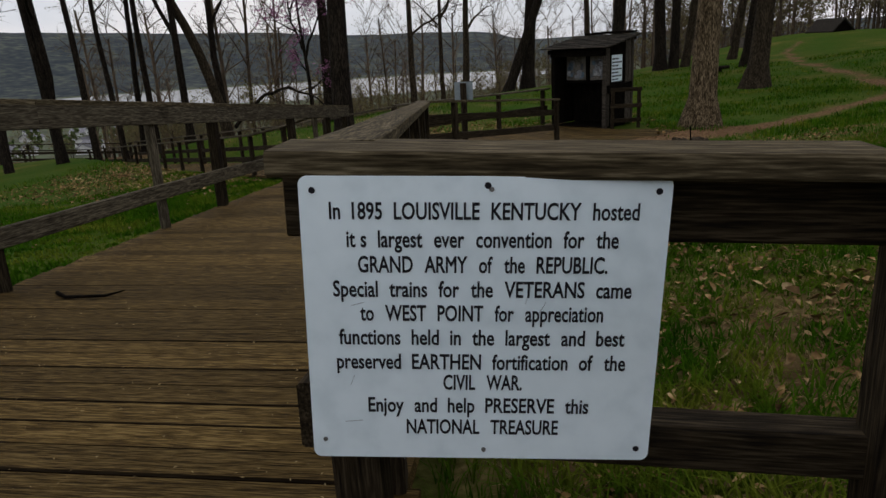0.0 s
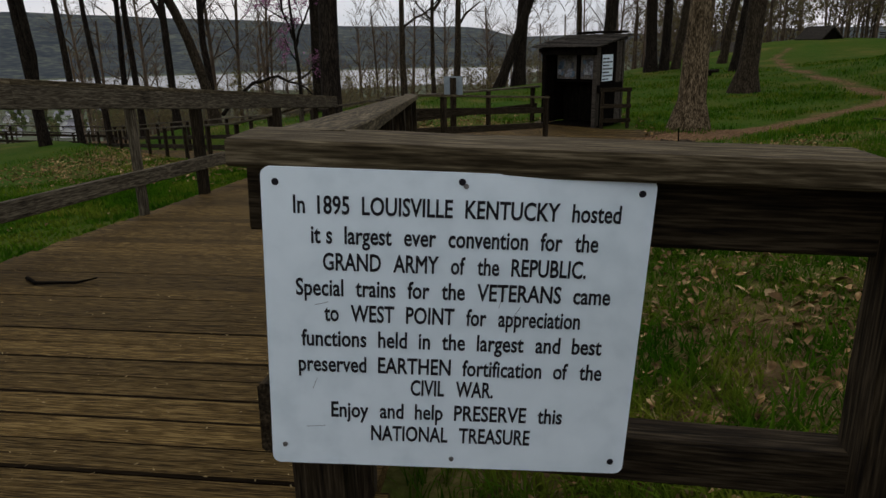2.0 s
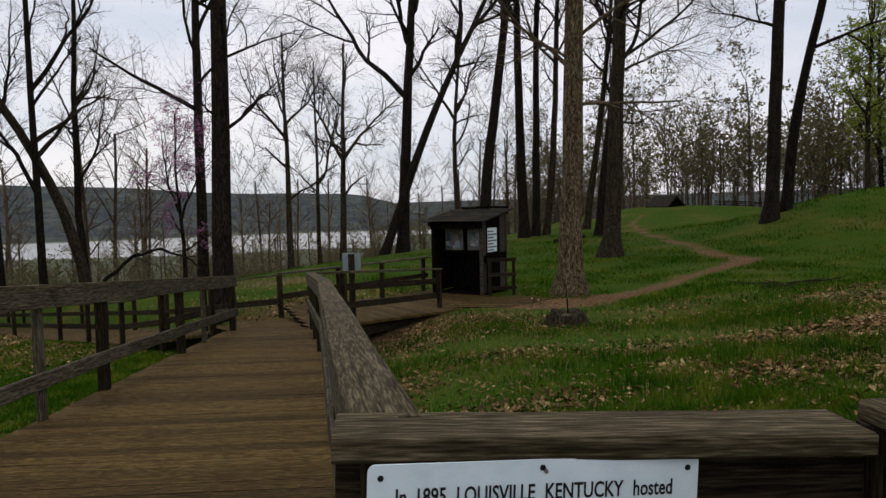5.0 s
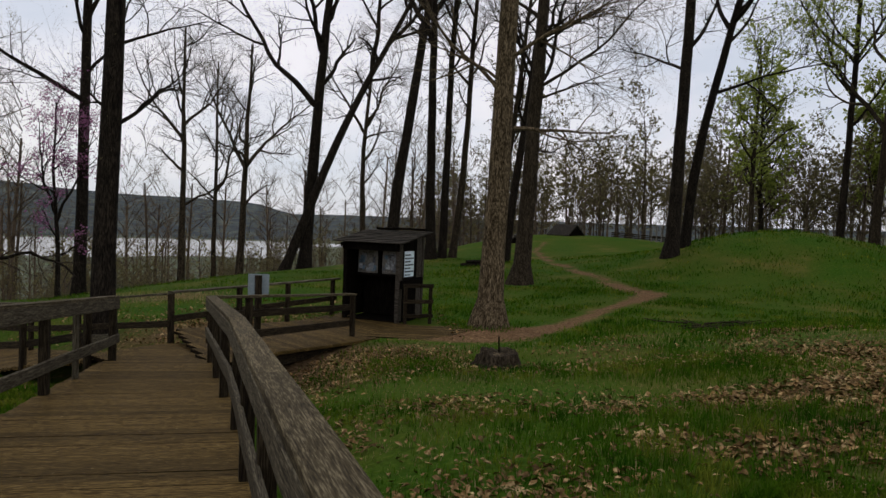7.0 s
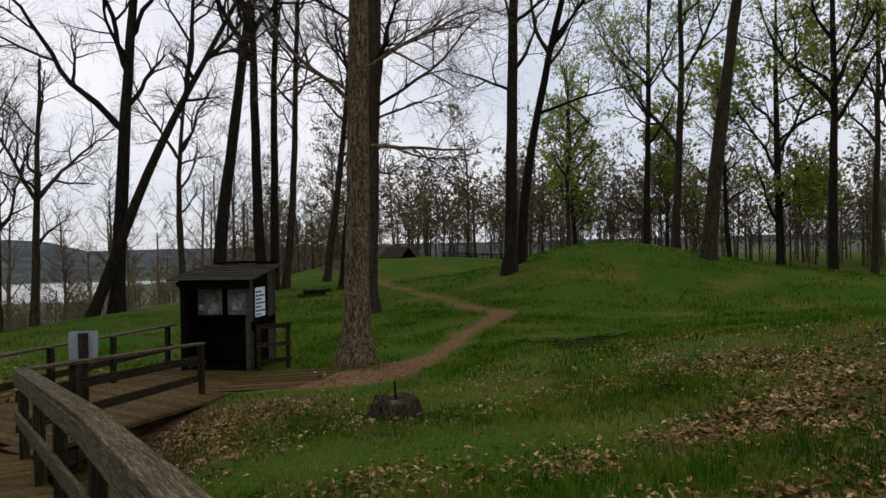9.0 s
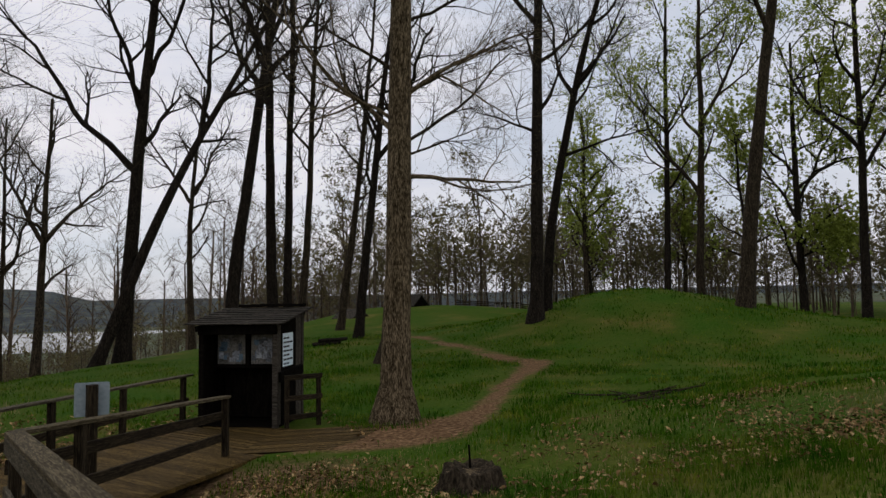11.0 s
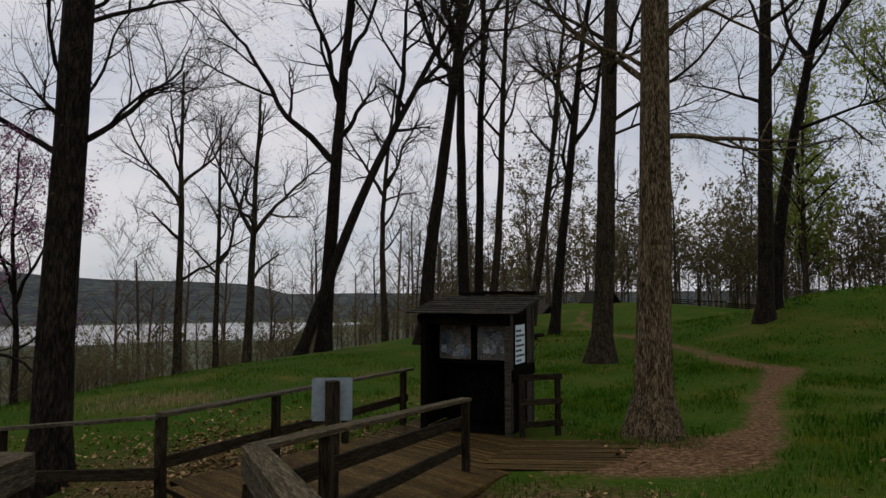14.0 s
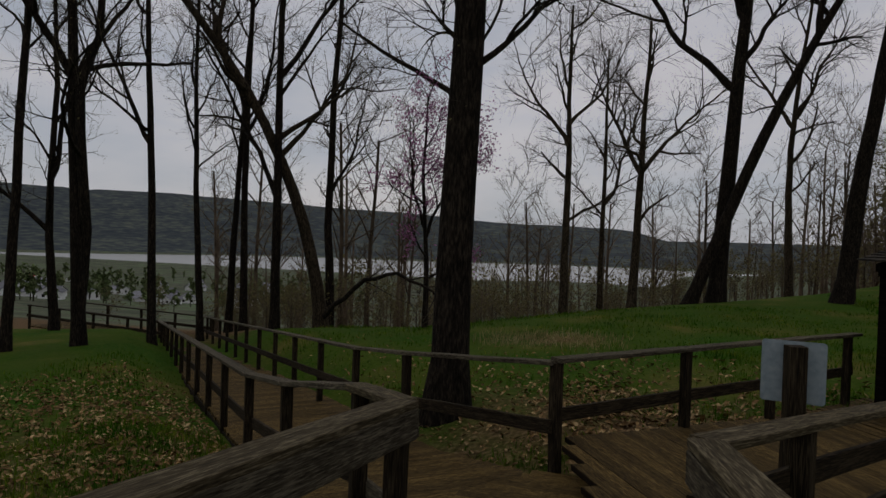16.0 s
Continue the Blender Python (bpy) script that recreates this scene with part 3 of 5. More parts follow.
def lettering(text, x, yy, width, size, parent, mat, z=0.0048):
    """One mesh a word, on a common baseline, with the wide even gaps of the painted lines."""
    words = []
    for chunk in text.split(" "):
        halves = chunk.split("~")
        words += [(h, 0.45 if i < len(halves) - 1 else 1.0) for i, h in enumerate(halves)]
    made = []
    for word, gap in words:
        me = text_mesh(word, size, mat)
        xs = [v.co.x for v in me.vertices]
        made.append((me, min(xs), max(xs), gap))
    space = 0.0182
    gaps = sum(m[3] for m in made[:-1]) * space
    k = (width - gaps) / sum(m[2] - m[1] for m in made)
    at = x - width / 2
    for me, lo, hi, gap in made:
        ob = part("lettering", me, parent)
        ob.matrix_local = Matrix.Translation((at - k * lo, yy, z)) @ Matrix.Diagonal((k, 1.04, 1, 1))
        at += k * (hi - lo) + gap * space


NOTICE_LINES = [
    ('In 1895 LOUISVILLE KENTUCKY hosted', 0.499, 0.113, 0.836),
    ("it~s largest ever convention for the", 0.496, 0.205, 0.742),
    ('GRAND ARMY of the REPUBLIC.', 0.498, 0.29, 0.688),
    ('Special trains for the VETERANS came', 0.497, 0.374, 0.831),
    ('to WEST POINT for appreciation', 0.497, 0.458, 0.684),
    ('functions held in the largest and best', 0.498, 0.544, 0.812),
    ('preserved EARTHEN fortification of the', 0.497, 0.633, 0.829),
    ('CIVIL WAR.', 0.504, 0.709, 0.228),
    ('Enjoy and help PRESERVE this', 0.492, 0.796, 0.645),
    ('NATIONAL TREASURE', 0.505, 0.879, 0.448),
]
for text, u, v, wd in NOTICE_LINES:
    lettering(text, (u - 0.5) * SW, (0.5 - v) * SH, wd * SW, 0.037, notice_plate, INK)


for u, v, ln, ang in ((0.13, 0.43, 0.022, 15), (0.62, 0.42, 0.03, 75), (0.655, 0.46, 0.026, 60), (0.6, 0.55, 0.012, 40), (0.12, 0.72, 0.02, 70), (0.1, 0.86, 0.03, 5), (0.55, 0.12, 0.01, 80)):
    sc = part("scratch", mesh_of("scratch", *bar_data(ln, 0.0008, 0.0004, 0.0001), PLATE), notice_plate)
    sc.matrix_local = Matrix.Translation(((u - 0.5) * SW, (0.5 - v) * SH, 0.0046)) @ Matrix.Rotation(radians(ang), 4, "Z")


def disc_me(name, r, t, mat, n=10):
    v = [(r * math.cos(2 * math.pi * k / n), r * math.sin(2 * math.pi * k / n), 0) for k in range(n)]
    v += [(x * 0.8, yy * 0.8, t) for x, yy, _ in v]
    f = [tuple(range(n, 2 * n))] + [(i, (i + 1) % n, (i + 1) % n + n, i + n) for i in range(n)]
    return mesh_of(name, v, f, mat)


screw_dark, screw_steel = disc_me("screw", 0.0055, 0.002, INK), disc_me("screw", 0.0042, 0.003, STEEL)
for u, v, me in ((0.037, 0.045, screw_dark), (0.965, 0.045, screw_dark), (0.51, 0.028, screw_dark), (0.52, 0.04, screw_steel),
                 (0.037, 0.93, screw_steel), (0.963, 0.955, screw_dark), (0.51, 0.965, screw_steel)):
    sc = part("screw", me, notice)
    sc.matrix_local = Matrix.Translation(((u - 0.5) * SW, (0.5 - v) * SH, 0.004))


# ---- the notice shelter ----
def shelter():
    ob = thing("notice_shelter", (0.42, 18.1, -0.02), "small black wooden shelter with a lapped board roof and pinned notices", "shelter")
    ob.matrix_world = Matrix.Translation((0.42, 18.1, -0.02)) @ Matrix.Rotation(radians(-35), 4, "Z")
    w, d, hf, hb = 1.45, 1.25, 1.9, 2.1
    for x, yy, hh in ((0, 0, hf), (w, 0, hf), (0, d, hb), (w, d, hb)):
        post("corner_post", x, yy, -0.1, hh, 0.1, 0.1, HUTGREY if x > 0 else HUT, ob)
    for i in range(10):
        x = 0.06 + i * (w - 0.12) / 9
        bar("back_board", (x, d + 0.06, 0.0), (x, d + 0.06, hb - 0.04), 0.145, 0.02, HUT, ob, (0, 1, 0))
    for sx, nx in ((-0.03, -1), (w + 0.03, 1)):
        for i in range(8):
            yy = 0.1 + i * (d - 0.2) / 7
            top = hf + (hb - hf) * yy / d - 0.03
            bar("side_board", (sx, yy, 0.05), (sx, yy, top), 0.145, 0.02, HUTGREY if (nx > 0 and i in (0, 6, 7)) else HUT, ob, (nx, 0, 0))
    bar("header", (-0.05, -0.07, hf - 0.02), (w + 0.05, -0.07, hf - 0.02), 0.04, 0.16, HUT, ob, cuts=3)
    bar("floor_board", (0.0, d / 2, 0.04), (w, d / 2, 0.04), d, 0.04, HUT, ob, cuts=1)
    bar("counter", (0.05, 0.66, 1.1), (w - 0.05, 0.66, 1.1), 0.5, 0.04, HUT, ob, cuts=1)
    # dark by its colour, to read as the unlit space under the counter
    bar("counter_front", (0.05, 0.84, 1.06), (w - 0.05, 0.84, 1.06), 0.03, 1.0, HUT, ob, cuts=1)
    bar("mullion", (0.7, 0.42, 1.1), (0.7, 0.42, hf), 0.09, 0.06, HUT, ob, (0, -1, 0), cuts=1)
    # roof: lapped boards on two rafters, with two loose ridge boards
    for x in (0.0, w):
        bar("rafter", (x, -0.24, hf - 0.02), (x, d + 0.2, hb + 0.06), 0.05, 0.1, HUT, ob, cuts=1)
    n = 9
    for i in range(n):
        t0, t1 = i / n, (i + 1.25) / n
        ya, yb = -0.28 + t0 * (d + 0.42), -0.28 + t1 * (d + 0.42)
        za, zb = hf + 0.035 + (hb - hf + 0.08) * t0, hf + 0.01 + (hb - hf + 0.08) * t1
        b3 = bar("roof_board", (-0.22, (ya + yb) / 2, (za + zb) / 2), (w + 0.22, (ya + yb) / 2, (za + zb) / 2), 0.23, 0.025, ROOF, ob,
                 up=(0, -(zb - za), yb - ya))
    bar("ridge_board", (0.1, d + 0.12, hb + 0.17), (0.55, d + 0.12, hb + 0.16), 0.16, 0.06, HUT, ob, wobble=0.012)
    bar("ridge_board", (0.57, d + 0.12, hb + 0.18), (w + 0.05, d + 0.12, hb + 0.17), 0.16, 0.06, HUT, ob, wobble=0.012)
    # notices behind glass on the back wall, and the white list on the side
    boards_at = {}
    for x0, x1 in ((0.07, 0.65), (0.76, 1.38)):
        boards_at[x0] = bar("notice_board", ((x0 + x1) / 2, 0.46, 1.13), ((x0 + x1) / 2, 0.46, 1.74), x1 - x0, 0.02, ROCK, ob, (0, -1, 0), cuts=1)
    prg = random.Random(9)
    for k in range(34):
        key = prg.choice((0.07, 0.76))
        x0 = key + 0.02 + prg.random() * 0.42
        z0 = 1.15 + prg.random() * 0.4
        ww, hh = prg.uniform(0.07, 0.14), prg.uniform(0.07, 0.17)
        pp = mesh_of("paper", *bar_data(hh, ww, 0.002, 0.0004), BLUEPAPER if (k % 7 == 3 or key < 0.5 and k % 2) else PAPER)
        q = part("paper", pp, boards_at[key])
        q.matrix_local = boards_at[key].matrix_basis.inverted() @ along((x0 + ww / 2, 0.452 - 0.0008 * k, z0), (x0 + ww / 2, 0.452 - 0.0008 * k, z0 + hh), (0, -1, 0))
    sx = w + 0.056
    lst = part("list_sign", mesh_of("list_sign", *bar_data(0.62, 0.5, 0.006, 0.001), SIGNWHITE), ob, "white printed list sign")
    lst.matrix_local = along((sx, 0.46, 1.1), (sx, 0.46, 1.72), (1, 0, 0))
    for r in range(7):
        for c0 in range(2 + (r % 2)):
            g = part("text_bar", mesh_of("text_bar", *bar_data(0.035, 0.13, 0.002, 0.0004), INK if r else BLUEPAPER), lst)
            yy = 0.3 + c0 * 0.155
            g.matrix_local = lst.matrix_basis.inverted() @ along((sx + 0.002, yy, 1.13 + 0.08 * r), (sx + 0.002, yy, 1.165 + 0.08 * r), (1, 0, 0))
    bar("side_shelf", (w + 0.05, 0.0, 1.02), (w + 0.05, d - 0.1, 1.06), 0.1, 0.18, HUT, ob, cuts=2)
    return ob


shelter()
stand = thing("wooden_rail_stand", (1.78, 17.12, -0.05), "short dark wooden rail stand beside the shelter", "railing")
for (x, yy) in ((0, 0), (0.62, 0.1)):
    post("post", x, yy, -0.15, 0.98, 0.08, 0.08, POST, stand)
for z in (1.0, 0.62, 0.28):
    bar("rail", (-0.05, -0.03, z), (0.68, 0.09, z), 0.06, 0.09, POST, stand)

signpost = thing("sign_post", (-1.3, 12.75, -0.1), "dark square post with pale metal sign plates seen from behind", "sign")
post("post", 0, 0, 0.0, 1.56, 0.1, 0.1, POST, signpost, 0.3)
pl = part("plate", mesh_of("plate", *rounded_plate(0.34, 0.36, 0.02, 0.004), PLATE), signpost, "pale blue-grey metal plate")
pl.matrix_local = Matrix.Translation((0.0, 0.062, 1.40)) @ Matrix.Rotation(radians(-6), 4, "Z") @ Matrix.Rotation(radians(90), 4, "X")


# ---- trees ----
def ground_z(x, y):
    return float(terrain(np.float64(x), np.float64(y)))


def tubes(P, R, sides):
    """Rings round many polylines at once: P (m, n, 3), R (m, n)."""
    m, n, _ = P.shape
    T = np.gradient(P, axis=1)
    T /= np.linalg.norm(T, axis=2, keepdims=True) + 1e-9
    ref = np.where(np.abs(T[:, :1, 2:3]) > 0.8, np.array([[[1.0, 0, 0]]]), np.array([[[0, 0, 1.0]]]))
    A = np.cross(T, np.broadcast_to(ref, T.shape))
    A /= np.linalg.norm(A, axis=2, keepdims=True) + 1e-9
    B = np.cross(T, A)
    ang = np.arange(sides) * 2 * np.pi / sides
    V = P[:, :, None, :] + R[:, :, None, None] * (A[:, :, None, :] * np.cos(ang)[None, None, :, None] + B[:, :, None, :] * np.sin(ang)[None, None, :, None])
    base = np.arange(m * n * sides).reshape(m, n, sides)
    nxt = np.roll(base, -1, axis=2)
    F = np.stack([base[:, :-1], nxt[:, :-1], nxt[:, 1:], base[:, 1:]], -1).reshape(-1, 4)
    return V.reshape(-1, 3), F


def branch_off(rng, P, R, per, length, angle, up, n, thick, lo=0.25, wig=0.12):
    """Child polylines from parents P: per each, at fractions from lo to 1, bent upwards."""
    m, k, _ = P.shape
    src = np.repeat(np.arange(m), per)
    f = lo + (1 - lo) * (np.tile((np.arange(per) + 0.5) / per, m) + rng.uniform(-0.4, 0.4, m * per) / per)
    f = np.clip(f, 0.02, 0.995) * (k - 1)
    i = np.minimum(f.astype(int), k - 2)
    w = (f - i)[:, None]
    start = P[src, i] * (1 - w) + P[src, i + 1] * w
    r0 = R[src, i] * (1 - w[:, 0]) + R[src, i + 1] * w[:, 0]
    tan = P[src, i + 1] - P[src, i]
    tan /= np.linalg.norm(tan, axis=1, keepdims=True) + 1e-9
    rnd = rng.normal(size=tan.shape)
    perp = rnd - tan * np.sum(rnd * tan, axis=1, keepdims=True)
    perp /= np.linalg.norm(perp, axis=1, keepdims=True) + 1e-9
    a = np.radians(angle) * rng.uniform(0.7, 1.25, (len(src), 1))
    d = tan * np.cos(a) + perp * np.sin(a)
    L = length * rng.uniform(0.55, 1.25, len(src)) * (1.15 - 0.5 * f / (k - 1))
    out = np.zeros((len(src), n, 3))
    out[:, 0] = start
    for j in range(1, n):
        d = d + rng.normal(scale=wig, size=d.shape) + np.array([0, 0, up / n])
        d /= np.linalg.norm(d, axis=1, keepdims=True)
        out[:, j] = out[:, j - 1] + d * (L / (n - 1))[:, None]
    rr = np.minimum(r0 * 0.7, thick * rng.uniform(0.7, 1.2, len(src)))
    taper = np.linspace(1, 0.35, n)[None, :]
    return out, rr[:, None] * taper


def leaf_specks(rng, P, count, size):
    """Small folded leaves scattered near the ends of twigs."""
    m, n, _ = P.shape
    src = rng.integers(0, m, count)
    j = rng.integers(max(0, n - 3), n, count)
    c = P[src, j] + rng.normal(scale=0.06, size=(count, 3))
    a = rng.normal(size=(count, 3))
    a /= np.linalg.norm(a, axis=1, keepdims=True)
    b3 = np.cross(a, rng.normal(size=(count, 3)))
    b3 /= np.linalg.norm(b3, axis=1, keepdims=True) + 1e-9
    s3 = size * rng.uniform(0.5, 1.4, (count, 1))
    V = np.stack([c - a * s3, c + b3 * s3 * 0.55, c + a * s3, c - b3 * s3 * 0.55], 1).reshape(-1, 3)
    return V, np.arange(count * 4).reshape(-1, 4)


def stem(rng, base, height, r, lean, n=12, wig=0.035, flare=1.7, tip=0.25, bend=None):
    """A tapering stem that sets out along lean and, if bend is given, turns smoothly to lean along bend."""
    P = np.zeros((1, n, 3))
    l0 = np.array([lean[0], lean[1], 1.0])
    l1 = np.array([bend[0], bend[1], 1.0]) if bend is not None else l0 * np.array([0.7, 0.7, 1.0])
    l0, l1 = l0 / np.linalg.norm(l0), l1 / np.linalg.norm(l1)
    P[0, 0] = base
    steps = np.linspace(0, 1, n) ** 1.15
    drift = np.zeros(3)
    for j in range(1, n):
        drift = drift * 0.6 + rng.normal(scale=wig, size=3) * np.array([1, 1, 0.3])
        w = steps[j] ** 0.8
        d = l0 * (1 - w) + l1 * w + drift
        d /= np.linalg.norm(d)
        P[0, j] = P[0, j - 1] + d * height * (steps[j] - steps[j - 1])
    h = steps
    R = r * (1 - (1 - tip) * h) * (1 + (flare - 1) * np.exp(-h * height / 0.42))
    return P, R[None, :]


def tree_arrays(seed, height, r, lean=(0, 0), limbs=14, first=0.38, spread=4.0, bend=None, twigs=(6, 5, 2), flare=1.7,
                limb_up=0.45, limb_angle=48, twig_r=0.0075, arms=(), wig=0.03, limb_r=0.4, across=(1.0, 0.0)):
    """Wood by level: [(P, R, sides)], first trunk and great arms, then limbs, boughs, twigs.
    Leans and arms are given along `across` and away from it; an arm is (height, lean, away, bend, length, radius)."""
    rng = np.random.default_rng(seed)
    ax, ay = across

    def way(s, t):
        return (s * ax - t * ay, s * ay + t * ax)

    P, R = stem(rng, np.array([0, 0, -0.25]), height, r, way(*lean), flare=flare, wig=wig, n=16, bend=None if bend is None else way(bend, 0.0))
    levels = [(P, R, 14)]
    crowns = [(P, R)]
    for at, side, away, turned, length, thick in arms:
        k = int(np.argmin(np.abs(P[0, :, 2] - at)))
        k2 = min(k + 1, P.shape[1] - 1)
        w = np.clip((at - P[0, k, 2]) / max(0.01, P[0, k2, 2] - P[0, k, 2]), 0, 1)
        P2, R2 = stem(rng, P[0, k] * (1 - w) + P[0, k2] * w, length, min(thick, R[0, k] * 0.85), way(side, away), flare=1.15, tip=0.18, wig=0.13, n=14, bend=way(turned, away * 0.5))
        levels.append((P2, R2, 9))
        crowns.append((P2, R2))
    per = max(4, limbs // max(1, len(crowns) // 2 + 1))
    groups = [branch_off(rng, P, R, per, spread, limb_angle, limb_up, 9, r * limb_r, lo=first, wig=0.15)]
    for c in crowns[1:]:
        size = float(np.linalg.norm(c[0][0, -1] - c[0][0, 0]))
        groups.append(branch_off(rng, *c, per, min(spread, size * 0.5), 44, limb_up, 9, r * limb_r, lo=0.25, wig=0.15))
    L1 = np.concatenate([g[0] for g in groups]), np.concatenate([g[1] for g in groups])
    L2 = branch_off(rng, *L1, twigs[0], spread * 0.42, 50, 0.3, 5, r * 0.14, wig=0.17)
    L3 = branch_off(rng, *L2, twigs[1], spread * 0.22, 48, 0.25, 3, 0.014, wig=0.2)
    levels += [(*L1, 5), (*L2, 3), (*L3, 3)]
    tips = L3[0]
    if twigs[2]:
        L4 = branch_off(rng, *L3, twigs[2], spread * 0.13, 45, 0.15, 2, twig_r, wig=0.2)
        levels.append((*L4, 3))
        tips = L4[0]
    return levels, tips, rng


def join(chunks):
    vs, fs, off = [], [], 0
    for v, f in chunks:
        vs.append(v)
        fs.append(f + off)
        off += len(v)
    return np.concatenate(vs), np.concatenate(fs)


def tree(x, y, height, r, label, bark=BARK_DARK, buds=BUDS_OLIVE, bud_count=2500, bud_size=0.022, category="tree", seed=1, **kw):
    ob = thing("tree", (x, y, ground_z(x, y)), label, category, "trees on the hilltop")
    kw.setdefault("flare", 1.35)
    # great arms reach mostly sideways as one walks towards the tree from the ramp
    span = math.hypot(x + 1, y - 5)
    levels, tips, rng = tree_arrays(seed, height, r, across=((y - 5) / span, -(x + 1) / span), **kw)
    n_main = 1 + len(kw.get("arms", ()))
    v, f = join([tubes(*lv) for lv in levels[:n_main]])
    v = v + (0.06 * r) * np.sin(v[:, [2, 0, 1]] * 9.0) * np.array([1, 1, 0])
    part("trunk", mesh_arrays("trunk", v, f, [bark], True), ob)
    v, f = join([tubes(*lv) for lv in levels[n_main:n_main + 2]])
    part("crown", mesh_arrays("crown", v, f, [bark], True), ob)
    v, f = join([tubes(*lv) for lv in levels[n_main + 2:]])
    part("fine_crown", mesh_arrays("fine_crown", v, f, [TWIGS]), ob, "bare grey-brown twigs")
    if bud_count:
        v, f = leaf_specks(rng, tips, bud_count, bud_size)
        part("young_leaves", mesh_arrays("young_leaves", v, f, [buds]), ob, "sparse young spring leaves")
    return ob



# arms: (height, lean, away, later lean, length, radius)
tree(3.7, 16.62, 21, 0.29, "tall oak with rough grey-brown bark beside the path", BARK_OAK, seed=11, limbs=26, first=0.2, spread=4.6, flare=2.0,
     lean=(0.03, 0.0), wig=0.008, limb_up=0.15, limb_angle=70, limb_r=0.2, bud_count=1500,
     arms=((6.1, 1.0, 0.1, 3.0, 3.4, 0.05), (5.6, -1.6, 0.6, -3.0, 2.6, 0.04), (8.0, 1.6, -0.2, 2.0, 4.5, 0.07), (9.3, -1.4, 0.3, -1.0, 4.0, 0.06)))
tree(8.2, 28.4, 25, 0.36, "tall brown tree with a widely flared foot", BARK_MID, seed=12, limbs=26, first=0.25, spread=5.0, flare=1.9, lean=(0.05, 0), wig=0.008, limb_up=0.0, limb_angle=72, limb_r=0.22,
     arms=((9.5, 1.8, 0.2, 1.6, 4.2, 0.07), (7.6, 1.6, -0.2, 3.0, 3.8, 0.055), (11.0, -1.8, 0.2, -2.0, 5.0, 0.08)))
tree(-4.84, 16.95, 22, 0.25, "tall dark-barked tree rising beside the railing's bend", BARK_DARK, seed=43, limbs=16, first=0.36, spread=3.2, flare=1.6,
     lean=(0.03, 0.0), wig=0.005, limb_up=-0.3, limb_angle=74, limb_r=0.16,
     arms=((4.55, 1.5, 0.2, 0.7, 2.3, 0.05), (4.9, -3.0, 0.2, -0.4, 0.9, 0.04), (6.3, 2.4, -0.2, 5.0, 2.4, 0.035), (7.0, -2.4, 0.2, -1.0, 2.6, 0.04)), bud_count=500)
tree(-9.0, 29.2, 25, 0.23, "straight dark tree standing behind the railing", BARK_DARK, seed=51, limbs=16, first=0.35, spread=4.0, wig=0.008, lean=(0.02, 0.0))
tree(16.8, 31.6, 26, 0.34, "dark tree at the foot of the mound", BARK_DARK, seed=14, limbs=18, first=0.36, spread=5.0, lean=(0.05, 0), wig=0.008, flare=1.5,
     arms=((9.0, -2.0, 0.1, -3.0, 3.5, 0.08), (12.0, 1.8, 0.1, 1.0, 4.5, 0.1), (13.5, -0.9, 0.2, -0.4, 8.0, 0.13)))
tree(18.3, 32.9, 23, 0.27, "slender dark tree beside its twin", BARK_DARK, seed=15, limbs=16, first=0.4, spread=5.0, lean=(0.06, 0), bend=0.35, wig=0.015,
     arms=((7.6, 2.6, 0.0, 4.5, 5.2, 0.09), (10.5, -0.5, 0.1, -0.25, 8.0, 0.12), (11.5, 1.2, 0.1, 0.5, 6.0, 0.1)))
tree(-0.65, 38.4, 24, 0.36, "dark tree with a high forked crown on the brow", BARK_DARK, seed=16, limbs=16, first=0.42, spread=4.6, lean=(0.03, 0), bend=0.12, wig=0.012,
     arms=((8.6, -1.3, 0.1, -0.8, 9.5, 0.17), (11.3, -0.55, 0.1, -0.2, 8.5, 0.14), (12.5, 0.5, -0.1, 0.3, 8.0, 0.12)), bud_count=1500)
tree(-1.75, 37.6, 21, 0.27, "leaning dark tree crossing its straighter neighbour", BARK_DARK, seed=17, limbs=14, first=0.55, spread=4.0, lean=(0.33, 0.0), bend=0.55, wig=0.015,
     arms=((10.6, 0.1, 0.1, -0.1, 8.5, 0.15), (12.2, 1.1, 0.1, 0.5, 6.5, 0.12)), bud_count=1200)
tree(3.75, 37.8, 26, 0.33, "black-barked tree leaning over the lawn", BARK_DARK, seed=18, limbs=14, first=0.5, spread=4.6, lean=(0.09, 0), bend=0.16, wig=0.012, flare=1.5,
     arms=((13.2, -0.55, 0.1, -0.5, 9, 0.17), (15.0, 0.7, 0.0, 0.4, 7, 0.13)))
tree(6.95, 42.5, 27, 0.33, "dark tree in a cluster behind the shelter", BARK_DARK, seed=19, limbs=14, first=0.48, spread=4.2, lean=(-0.03, 0), wig=0.01, flare=1.5,
     arms=((13.2, -0.7, 0.0, -0.25, 9, 0.18), (14.5, 0.8, 0.1, 0.3, 8.5, 0.16)))
tree(7.75, 43.0, 26, 0.27, "straight dark tree in a cluster behind the shelter", BARK_DARK, seed=20, limbs=15, first=0.48, spread=4.2, lean=(0.02, 0), wig=0.01)
tree(8.45, 43.3, 25, 0.24, "thin leaning tree in a cluster behind the shelter", BARK_MID, seed=21, limbs=14, first=0.42, spread=4.0, lean=(0.1, 0), bend=0.0, wig=0.02)
tree(10.9, 39.9, 24, 0.27, "tall leaning tree on the lawn's far edge", BARK_DARK, seed=22, limbs=16, first=0.38, spread=5.0, lean=(0.1, 0), bend=0.14, wig=0.015,
     arms=((9.0, 0.5, 0.1, 0.25, 10.0, 0.14), (11.0, -0.8, 0.1, -0.4, 6.0, 0.1)))
